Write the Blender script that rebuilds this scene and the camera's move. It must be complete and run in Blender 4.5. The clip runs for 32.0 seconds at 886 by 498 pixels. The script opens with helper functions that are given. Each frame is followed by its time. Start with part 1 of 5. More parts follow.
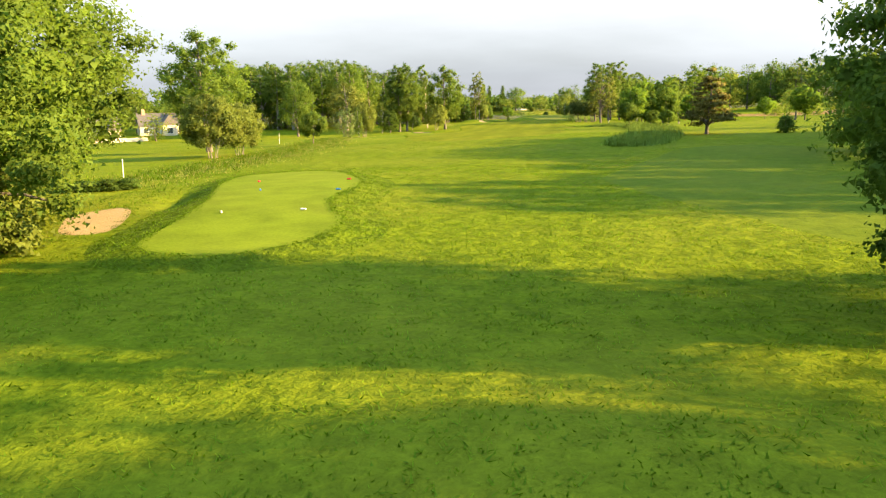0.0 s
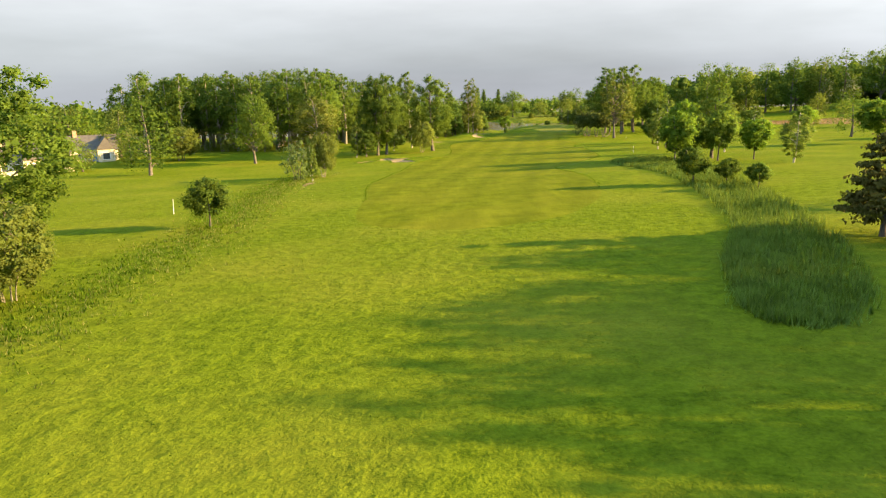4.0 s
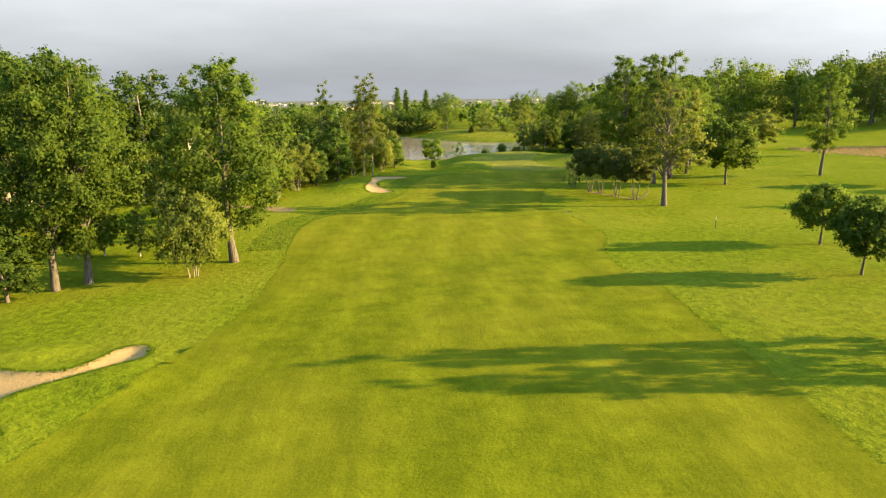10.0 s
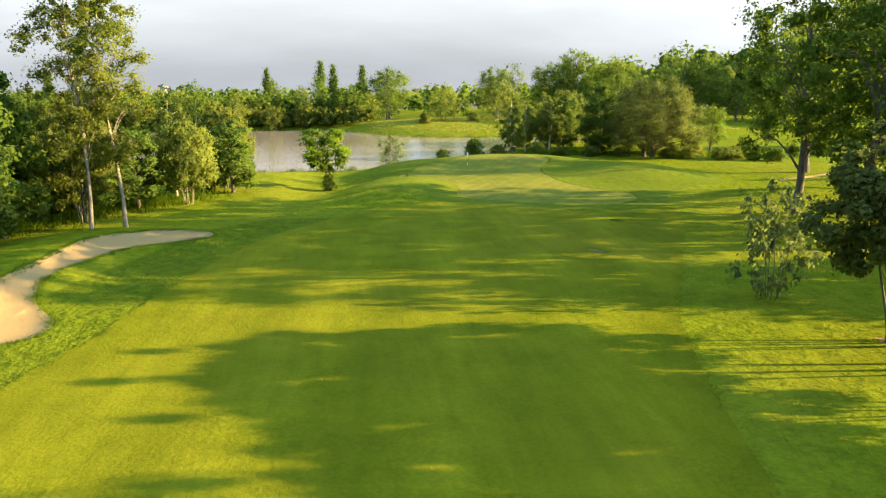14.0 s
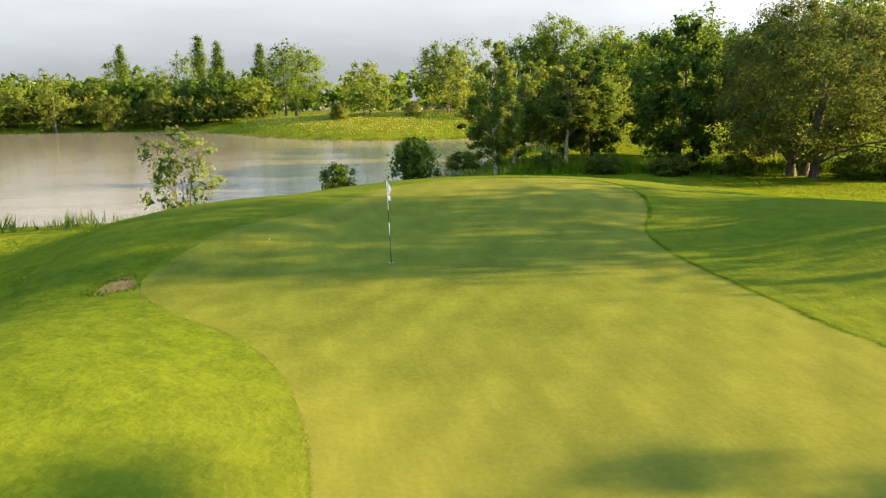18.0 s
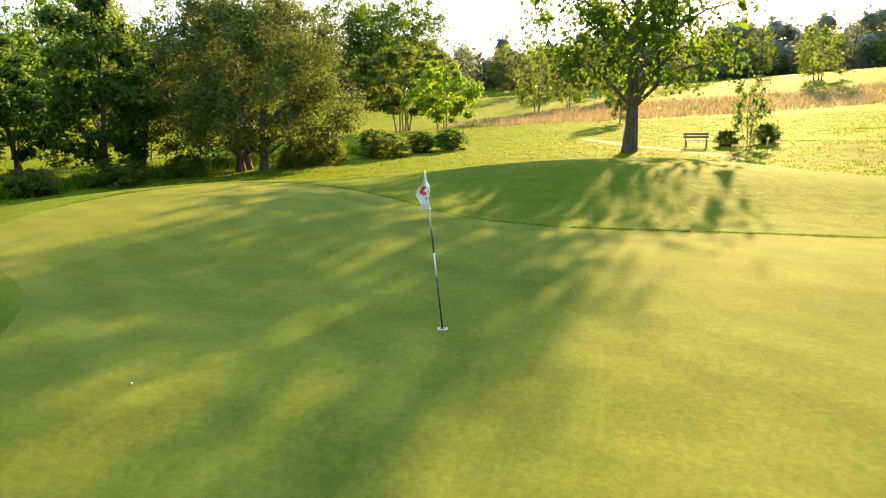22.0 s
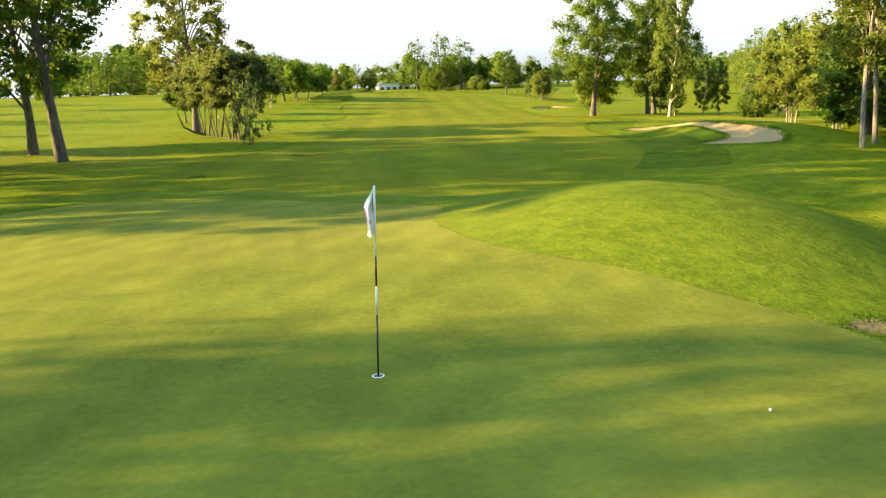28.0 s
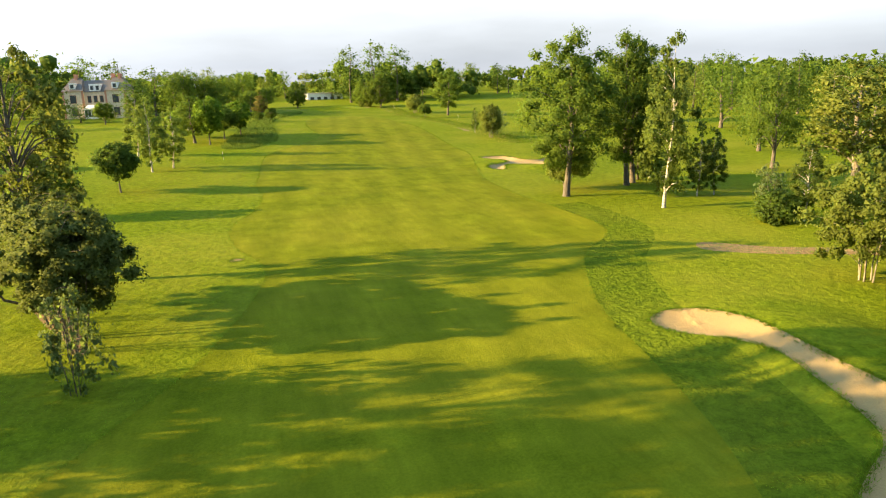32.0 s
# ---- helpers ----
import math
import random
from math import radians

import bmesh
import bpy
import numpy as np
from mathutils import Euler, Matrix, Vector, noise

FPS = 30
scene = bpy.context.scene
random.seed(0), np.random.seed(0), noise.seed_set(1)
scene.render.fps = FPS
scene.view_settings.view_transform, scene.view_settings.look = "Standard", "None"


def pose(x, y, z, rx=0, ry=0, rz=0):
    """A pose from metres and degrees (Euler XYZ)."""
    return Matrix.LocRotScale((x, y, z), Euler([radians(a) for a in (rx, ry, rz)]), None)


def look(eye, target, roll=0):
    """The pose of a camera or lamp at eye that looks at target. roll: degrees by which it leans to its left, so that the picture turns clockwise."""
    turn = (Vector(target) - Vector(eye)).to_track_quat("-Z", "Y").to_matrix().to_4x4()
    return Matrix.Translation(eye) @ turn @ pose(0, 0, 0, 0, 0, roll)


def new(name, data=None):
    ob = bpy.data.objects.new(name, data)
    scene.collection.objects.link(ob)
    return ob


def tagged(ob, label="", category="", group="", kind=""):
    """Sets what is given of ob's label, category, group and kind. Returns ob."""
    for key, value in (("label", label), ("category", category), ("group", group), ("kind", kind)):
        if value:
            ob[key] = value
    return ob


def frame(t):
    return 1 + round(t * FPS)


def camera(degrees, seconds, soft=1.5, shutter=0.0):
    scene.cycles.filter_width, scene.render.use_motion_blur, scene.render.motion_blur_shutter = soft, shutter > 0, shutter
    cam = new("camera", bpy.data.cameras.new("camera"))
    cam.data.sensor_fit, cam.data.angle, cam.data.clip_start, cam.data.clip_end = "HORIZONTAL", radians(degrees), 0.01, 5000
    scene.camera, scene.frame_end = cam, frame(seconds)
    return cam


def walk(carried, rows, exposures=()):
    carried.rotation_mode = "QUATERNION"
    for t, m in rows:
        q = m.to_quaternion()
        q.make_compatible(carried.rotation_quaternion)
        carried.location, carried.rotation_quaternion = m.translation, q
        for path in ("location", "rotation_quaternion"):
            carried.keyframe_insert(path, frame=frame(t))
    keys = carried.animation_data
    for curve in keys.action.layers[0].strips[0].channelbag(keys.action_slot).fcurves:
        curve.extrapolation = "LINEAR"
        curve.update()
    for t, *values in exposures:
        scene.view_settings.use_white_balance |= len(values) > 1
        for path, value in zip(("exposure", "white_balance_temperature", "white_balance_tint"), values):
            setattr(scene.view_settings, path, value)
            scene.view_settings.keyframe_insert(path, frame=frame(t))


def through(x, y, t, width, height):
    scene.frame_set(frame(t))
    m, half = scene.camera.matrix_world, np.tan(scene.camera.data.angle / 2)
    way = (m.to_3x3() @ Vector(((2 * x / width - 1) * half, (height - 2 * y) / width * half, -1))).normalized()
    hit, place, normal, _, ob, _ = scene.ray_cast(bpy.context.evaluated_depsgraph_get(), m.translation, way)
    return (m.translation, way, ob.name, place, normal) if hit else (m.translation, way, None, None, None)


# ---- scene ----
EXPO = 2.16
cam = camera(64.0, 32.0, soft=1.2)
# seconds, x, y, z, yaw, pitch, roll
PATH = [
    (0.0, 3.184, 2.372, 5.341, 1.02, -12.13, -0.69),
    (0.5, 3.290, 5.086, 5.380, 0.99, -12.21, -0.73),
    (1.0, 3.430, 8.526, 5.491, 0.94, -12.23, -0.77),
    (1.5, 3.635, 12.497, 5.855, 0.92, -12.26, -0.85),
    (2.0, 3.840, 16.837, 6.508, 0.89, -12.27, -0.92),
    (2.5, 4.015, 21.414, 7.355, 0.84, -12.28, -1.04),
    (3.0, 4.224, 26.120, 8.173, 0.78, -12.28, -1.15),
    (3.5, 4.465, 30.972, 8.890, 0.75, -12.30, -1.29),
    (4.0, 4.740, 36.615, 9.666, 0.72, -12.36, -1.41),
    (4.5, 5.047, 42.695, 10.276, 0.65, -12.44, -1.52),
    (6.5, 8.468, 75.686, 12.590, -1.04, -12.69, -0.33),
    (7.0, 9.167, 85.556, 12.845, -1.48, -12.74, -0.42),
    (7.5, 9.865, 95.877, 12.997, -2.00, -12.74, -0.49),
    (8.0, 10.696, 106.255, 13.103, -2.50, -12.70, -0.57),
    (8.5, 11.560, 116.715, 13.123, -3.02, -12.67, -0.64),
    (9.0, 12.522, 127.390, 12.892, -3.56, -12.60, -0.66),
    (9.5, 13.541, 137.603, 12.271, -4.18, -12.65, -0.66),
    (10.0, 14.725, 147.959, 11.381, -4.69, -12.68, -0.70),
    (10.5, 15.975, 157.996, 10.427, -5.23, -12.69, -0.77),
    (11.0, 17.323, 168.298, 9.448, -5.90, -12.74, -0.83),
    (11.5, 18.715, 178.753, 8.345, -6.56, -12.84, -0.80),
    (12.0, 20.172, 189.240, 7.234, -7.11, -12.86, -0.74),
    (12.5, 21.728, 199.577, 6.360, -7.49, -12.91, -0.67),
    (13.0, 23.417, 209.715, 5.802, -7.79, -12.95, -0.62),
    (13.5, 25.130, 219.690, 5.349, -7.81, -12.93, -0.58),
    (14.0, 26.976, 229.554, 4.853, -7.78, -12.86, -0.45),
    (14.5, 28.987, 239.157, 4.551, -7.71, -12.83, -0.36),
    (15.0, 30.964, 248.029, 4.008, -7.67, -12.76, -0.16),
    (15.5, 32.711, 256.010, 3.564, -7.61, -12.79, -0.09),
    (17.5, 37.248, 279.154, 1.408, -9.79, -12.55, -0.47),
    (18.0, 36.709, 282.816, 0.641, -12.59, -12.40, -0.47),
    (18.5, 35.312, 285.978, 0.056, -16.37, -12.24, -0.48),
    (19.0, 33.949, 288.582, -0.303, -22.83, -11.97, -0.68),
    (19.5, 32.975, 290.718, -0.503, -29.65, -11.91, -0.96),
    (20.0, 32.101, 292.580, -0.572, -38.05, -11.84, -1.26),
    (20.5, 31.424, 294.080, -0.595, -46.72, -11.90, -1.62),
    (21.0, 30.962, 295.532, -0.577, -56.30, -11.93, -1.75),
    (21.5, 30.698, 296.840, -0.594, -65.55, -12.01, -1.78),
    (22.0, 30.566, 298.148, -0.612, -74.58, -12.13, -1.85),
    (22.5, 30.540, 299.724, -0.603, -84.43, -12.20, -1.89),
    (23.0, 30.646, 301.197, -0.605, -93.89, -12.30, -1.93),
    (23.5, 31.082, 302.798, -0.636, -104.42, -12.39, -1.92),
    (24.0, 31.566, 304.293, -0.644, -114.77, -12.41, -1.99),
    (24.5, 32.247, 305.716, -0.669, -125.68, -12.47, -1.97),
    (25.0, 33.061, 306.810, -0.654, -135.56, -12.56, -1.92),
    (25.5, 34.141, 307.741, -0.667, -145.82, -12.61, -1.88),
    (26.0, 35.287, 308.375, -0.646, -155.27, -12.62, -1.83),
    (26.5, 36.532, 308.770, -0.639, -164.80, -12.60, -1.71),
    (28.5, 40.568, 306.874, -0.654, -194.89, -12.22, -1.81),
    (29.0, 40.822, 305.115, 0.460, -195.96, -12.44, -1.73),
    (29.5, 40.551, 302.899, 2.677, -195.89, -12.64, -1.73),
    (30.0, 40.016, 300.410, 4.584, -195.83, -12.84, -1.74),
    (30.5, 39.322, 297.272, 6.311, -195.90, -13.00, -1.71),
    (31.0, 38.529, 294.111, 7.333, -195.96, -13.16, -1.70),
    (31.5, 37.431, 290.624, 8.312, -195.90, -13.20, -1.78),
    (32.0, 36.301, 287.158, 9.084, -195.82, -13.24, -1.80),
]

walk(cam, [(t, pose(x, y, z, 0, 0, yaw) @ pose(0, 0, 0, 90 + pitch) @ pose(0, 0, 0, 0, 0, roll)) for t, x, y, z, yaw, pitch, roll in PATH],
     exposures=[(t, EXPO + d) for t, d in ((0.0, 0.22), (2.0, -0.06), (7.0, -0.22), (12.0, -0.14), (14.0, 0.08), (15.0, 0.14), (18.0, -0.14), (20.0, 0.10), (22.0, 0.08), (24.0, -0.04), (26.0, 0.14), (29.0, 0.0), (31.0, -0.08), (32.0, -0.16))])

# ---- light ----
SUN_UP, SUN_AROUND = 17.0, 98.0  # degrees above the horizon; clockwise from +y
world = bpy.data.worlds.new("sky")
scene.world = world
world.use_nodes = True


def nodes_of(tree):
    """Short helper that adds nodes and links."""
    def add(kind, **values):
        n = tree.nodes.new(kind)
        for key, v in values.items():
            if key in n.inputs:
                n.inputs[key].default_value = v
            elif key == "operation":
                n.operation = v
            elif key == "data_type":
                n.data_type = v
            elif key == "blend_type":
                n.blend_type = v
            elif key == "interpolation_type":
                n.interpolation_type = v
        return n

    def link(a, out, b, inp):
        tree.links.new(a.outputs[out], b.inputs[inp])
    return add, link


def ramp(node, stops):
    el = node.color_ramp.elements
    while len(el) < len(stops):
        el.new(0.5)
    for e, (p, c) in zip(el, stops):
        e.position, e.color = p, (*c, 1)


world.node_tree.nodes.clear()
add, link = nodes_of(world.node_tree)
sky = add("ShaderNodeTexSky")
sky.sky_type, sky.sun_disc = "NISHITA", False
sky.sun_elevation, sky.sun_rotation, sky.air_density, sky.dust_density = radians(SUN_UP), radians(SUN_AROUND), 1.0, 2.0
coord = add("ShaderNodeTexCoord")
sep = add("ShaderNodeSeparateXYZ")
link(coord, "Generated", sep, 0)
# thin high cloud: streaks that widen towards the horizon
mapping = add("ShaderNodeMapping")
mapping.inputs["Scale"].default_value = (1.0, 1.0, 5.0)
link(coord, "Generated", mapping, "Vector")
cloud = add("ShaderNodeTexNoise", Scale=2.2, Detail=5.0, Roughness=0.55)
link(mapping, 0, cloud, "Vector")
up_ramp = add("ShaderNodeValToRGB")
ramp(up_ramp, [(0.0, (0.52, 0.55, 0.61)), (0.03, (0.48, 0.52, 0.585)), (0.07, (0.60, 0.63, 0.68)), (0.115, (0.76, 0.77, 0.80)), (0.17, (0.85, 0.86, 0.89)), (0.28, (0.78, 0.95, 1.06)), (0.5, (0.44, 0.66, 0.86))])
link(sep, "Z", up_ramp, "Fac")
patch = add("ShaderNodeMapRange")
patch.inputs["From Min"].default_value, patch.inputs["From Max"].default_value = 0.3, 0.7
patch.inputs["To Min"].default_value, patch.inputs["To Max"].default_value = 0.82, 1.14
link(cloud, "Fac", patch, 0)
veil = add("ShaderNodeMix", data_type="RGBA", blend_type="MULTIPLY")
veil.inputs[0].default_value = 1.0
link(up_ramp, "Color", veil, 6)
link(patch, 0, veil, 7)
# brighter round the sun
sun_way = Vector((math.sin(radians(SUN_AROUND)) * math.cos(radians(SUN_UP)), math.cos(radians(SUN_AROUND)) * math.cos(radians(SUN_UP)), math.sin(radians(SUN_UP))))
dot = add("ShaderNodeVectorMath", operation="DOT_PRODUCT")
dot.inputs[1].default_value = sun_way
link(coord, "Generated", dot, 0)
glow = add("ShaderNodeMapRange", interpolation_type="SMOOTHSTEP")
glow.inputs["From Min"].default_value, glow.inputs["From Max"].default_value = 0.1, 1.0
glow.inputs["To Min"].default_value, glow.inputs["To Max"].default_value = 0.0, 1.3
link(dot, "Value", glow, 0)
lit = add("ShaderNodeMath", operation="ADD")
lit.inputs[1].default_value = 1.0
link(glow, 0, lit, 0)
# thicker, greyer cloud over the pond side than behind the tee
side = add("ShaderNodeMapRange")
side.inputs["From Min"].default_value, side.inputs["From Max"].default_value = -1.0, 1.0
side.inputs["To Min"].default_value, side.inputs["To Max"].default_value = 1.42, 0.92
link(sep, "Y", side, 0)
lit2 = add("ShaderNodeMath", operation="MULTIPLY")
link(lit, 0, lit2, 0)
link(side, 0, lit2, 1)
veil2 = add("ShaderNodeVectorMath", operation="SCALE")
link(veil, 2, veil2, 0)
link(lit2, 0, veil2, "Scale")
bg_sky = add("ShaderNodeBackground", Strength=0.05)
link(sky, 0, bg_sky, "Color")
bg_cloud = add("ShaderNodeBackground", Strength=0.305)
link(veil2, 0, bg_cloud, "Color")
both = add("ShaderNodeMixShader")
both.inputs[0].default_value = 0.82
link(bg_sky, 0, both, 1)
link(bg_cloud, 0, both, 2)
out = add("ShaderNodeOutputWorld")
link(both, 0, out, 0)

sun = new("sun", bpy.data.lights.new("sun", "SUN"))
sun.data.energy, sun.data.angle, sun.data.color = 6.2, radians(0.6), (1.0, 0.655, 0.255)
sun.matrix_world = look(sun_way * 100, (0, 0, 0))

# ---- materials ----


def material(name, shade):
    m = bpy.data.materials.new(name)
    m.use_nodes = True
    m.node_tree.nodes.clear()
    add, link = nodes_of(m.node_tree)
    o = add("ShaderNodeOutputMaterial")
    shade(add, link, o)
    return m


def mix_rgb(add, link, fac, a, b, blend="MIX"):
    """fac, a, b: (node, output) or plain values."""
    n = add("ShaderNodeMix", data_type="RGBA", blend_type=blend)
    for slot, v in ((0, fac), (6, a), (7, b)):
        if isinstance(v, tuple) and len(v) == 2:
            link(v[0], v[1], n, slot)
        else:
            n.inputs[slot].default_value = v if slot == 0 else (*v, 1)
    return (n, 2)


def noise_of(add, link, scale, detail=4.0, rough=0.55, stretch=(1, 1, 1), turn=0.0, low=0.35, high=0.65):
    c = add("ShaderNodeTexCoord")
    mp = add("ShaderNodeMapping")
    mp.inputs["Scale"].default_value = stretch
    mp.inputs["Rotation"].default_value = (0, 0, radians(turn))
    link(c, "Object", mp, "Vector")
    n = add("ShaderNodeTexNoise", Scale=scale, Detail=detail, Roughness=rough)
    link(mp, 0, n, "Vector")
    r = add("ShaderNodeMapRange")
    r.inputs["From Min"].default_value, r.inputs["From Max"].default_value = low, high
    link(n, "Fac", r, 0)
    return (r, 0)


def grass_material(name, dark, light, dry, grain, lump, dryness, bump, stripes=None):
    """Mown or rough grass: blades, tufts and broad patches of dryer turf."""
    def shade(add, link, o):
        fine = noise_of(add, link, grain, 5.0, 0.65)
        mid = noise_of(add, link, lump, 4.0, 0.6)
        broad = noise_of(add, link, 0.09, 4.0, 0.55, low=0.42, high=0.68)
        c = mix_rgb(add, link, fine, dark, light)
        c2 = mix_rgb(add, link, mid, tuple(0.82 * v for v in dark), light)
        c = mix_rgb(add, link, 0.5, c, c2)
        k = add("ShaderNodeMath", operation="MULTIPLY")
        k.inputs[1].default_value = dryness
        link(broad[0], broad[1], k, 0)
        c = mix_rgb(add, link, (k, 0), c, dry)
        if stripes:
            width, turn, strength = stripes
            w = add("ShaderNodeTexCoord")
            mp = add("ShaderNodeMapping")
            mp.inputs["Rotation"].default_value = (0, 0, radians(turn))
            link(w, "Object", mp, "Vector")
            wave = add("ShaderNodeTexWave", Scale=math.pi / width / 10, Distortion=1.2, Detail=2.0)
            link(mp, 0, wave, "Vector")
            s = add("ShaderNodeMath", operation="MULTIPLY")
            s.inputs[1].default_value = strength
            link(wave, "Fac", s, 0)
            c = mix_rgb(add, link, (s, 0), c, tuple(0.78 * v for v in dark))
            streak = noise_of(add, link, 1.6, 4.0, 0.6, (1, 0.14, 1), turn, 0.4, 0.75)
            k2 = add("ShaderNodeMath", operation="MULTIPLY")
            k2.inputs[1].default_value = 0.4
            link(streak[0], streak[1], k2, 0)
            c = mix_rgb(add, link, (k2, 0), c, tuple(0.8 * v for v in dark))
        b = add("ShaderNodeBsdfPrincipled", Roughness=0.85)
        b.inputs["Specular IOR Level"].default_value = 0.012
        link(c[0], c[1], b, "Base Color")
        h = add("ShaderNodeMath", operation="MULTIPLY_ADD")
        h.inputs[1].default_value = 0.3
        link(fine[0], fine[1], h, 0)
        link(mid[0], mid[1], h, 2)
        bp = add("ShaderNodeBump", Strength=0.9, Distance=bump)
        link(h, 0, bp, "Height")
        link(bp, 0, b, "Normal")
        link(b, 0, o, 0)
    return material(name, shade)


ROUGH = grass_material("rough_grass", (0.058, 0.092, 0.004), (0.147, 0.195, 0.009), (0.188, 0.192, 0.020), 7.0, 1.5, 0.45, 0.045)
FAIRWAY = grass_material("fairway_grass", (0.070, 0.098, 0.004), (0.168, 0.194, 0.009), (0.190, 0.187, 0.015), 8.0, 0.45, 0.55, 0.03, (5.0, 8.0, 0.3))
GREEN = grass_material("green_grass", (0.092, 0.118, 0.018), (0.169, 0.192, 0.029), (0.190, 0.188, 0.039), 11.0, 0.7, 0.5, 0.005, (1.1, 35.0, 0.2))
TEE = grass_material("tee_grass", (0.088, 0.130, 0.009), (0.150, 0.204, 0.014), (0.172, 0.190, 0.024), 9.0, 0.6, 0.4, 0.010)
SEMI = grass_material("apron_grass", (0.054, 0.092, 0.007), (0.108, 0.152, 0.011), (0.136, 0.154, 0.020), 9.0, 1.8, 0.45, 0.016)
COLLAR = grass_material("collar_grass", (0.032, 0.062, 0.003), (0.110, 0.160, 0.008), (0.140, 0.158, 0.016), 7.0, 1.6, 0.35, 0.09)


def sand_shade(add, link, o):
    fine = noise_of(add, link, 14.0, 5.0, 0.7)
    broad = noise_of(add, link, 0.7, 4.0)
    c = mix_rgb(add, link, fine, (0.25, 0.178, 0.070), (0.34, 0.244, 0.100))
    c = mix_rgb(add, link, broad, c, (0.27, 0.196, 0.083))
    b = add("ShaderNodeBsdfPrincipled", Roughness=0.95)
    link(c[0], c[1], b, "Base Color")
    bp = add("ShaderNodeBump", Strength=0.6, Distance=0.03)
    link(fine[0], fine[1], bp, "Height")
    link(bp, 0, b, "Normal")
    link(b, 0, o, 0)


SAND = material("sand", sand_shade)


def earth_shade(add, link, o):
    fine = noise_of(add, link, 6.0, 5.0, 0.7)
    c = mix_rgb(add, link, fine, (0.13, 0.080, 0.030), (0.24, 0.155, 0.062))
    tuft = noise_of(add, link, 2.6, 5.0, 0.7, low=0.46, high=0.62)
    c = mix_rgb(add, link, tuft, c, (0.085, 0.115, 0.012))
    b = add("ShaderNodeBsdfPrincipled", Roughness=0.95)
    link(c[0], c[1], b, "Base Color")
    bp = add("ShaderNodeBump", Strength=0.8, Distance=0.04)
    link(fine[0], fine[1], bp, "Height")
    link(bp, 0, b, "Normal")
    link(b, 0, o, 0)


EARTH = material("dry_earth", earth_shade)


def water_shade(add, link, o):
    rip = noise_of(add, link, 1.6, 3.0, 0.5, (1, 2.2, 1))
    far = noise_of(add, link, 0.12, 2.0, 0.5, (1, 3, 1))
    b = add("ShaderNodeBsdfPrincipled", Roughness=0.07)
    c = mix_rgb(add, link, far, (0.185, 0.170, 0.140), (0.235, 0.220, 0.190))
    link(c[0], c[1], b, "Base Color")
    b.inputs["IOR"].default_value = 1.33
    bp = add("ShaderNodeBump", Strength=0.35, Distance=0.02)
    link(rip[0], rip[1], bp, "Height")
    link(bp, 0, b, "Normal")
    link(b, 0, o, 0)


POND = material("pond_water", water_shade)


def leaf_material(name, dark, light, glow=0.55, through=1.35):
    """Leaves: varied from leaf to leaf and tree to tree, with light that comes through."""
    def shade(add, link, o):
        g = add("ShaderNodeNewGeometry")
        ob = add("ShaderNodeObjectInfo")
        c = mix_rgb(add, link, (g, "Random Per Island"), dark, light)
        t = add("ShaderNodeMapRange")
        t.inputs["To Min"].default_value, t.inputs["To Max"].default_value = 0.82, 1.18
        link(ob, "Random", t, 0)
        spray = noise_of(add, link, 0.7, 3.0)
        t2 = add("ShaderNodeMapRange")
        t2.inputs["To Min"].default_value, t2.inputs["To Max"].default_value = 0.8, 1.2
        link(spray[0], spray[1], t2, 0)
        t3 = add("ShaderNodeMath", operation="MULTIPLY")
        link(t, 0, t3, 0)
        link(t2, 0, t3, 1)
        s = add("ShaderNodeVectorMath", operation="SCALE")
        link(c[0], c[1], s, 0)
        link(t3, 0, s, "Scale")
        d = add("ShaderNodeBsdfPrincipled", Roughness=0.75)
        d.inputs["Specular IOR Level"].default_value = 0.08
        link(s, 0, d, "Base Color")
        s2 = add("ShaderNodeVectorMath", operation="MULTIPLY")
        s2.inputs[1].default_value = (through, through, through * 0.6)
        link(s, 0, s2, 0)
        tr = add("ShaderNodeBsdfTranslucent")
        link(s2, 0, tr, "Color")
        m = add("ShaderNodeMixShader")
        m.inputs[0].default_value = glow
        link(d, 0, m, 1)
        link(tr, 0, m, 2)
        link(m, 0, o, 0)
    return material(name, shade)


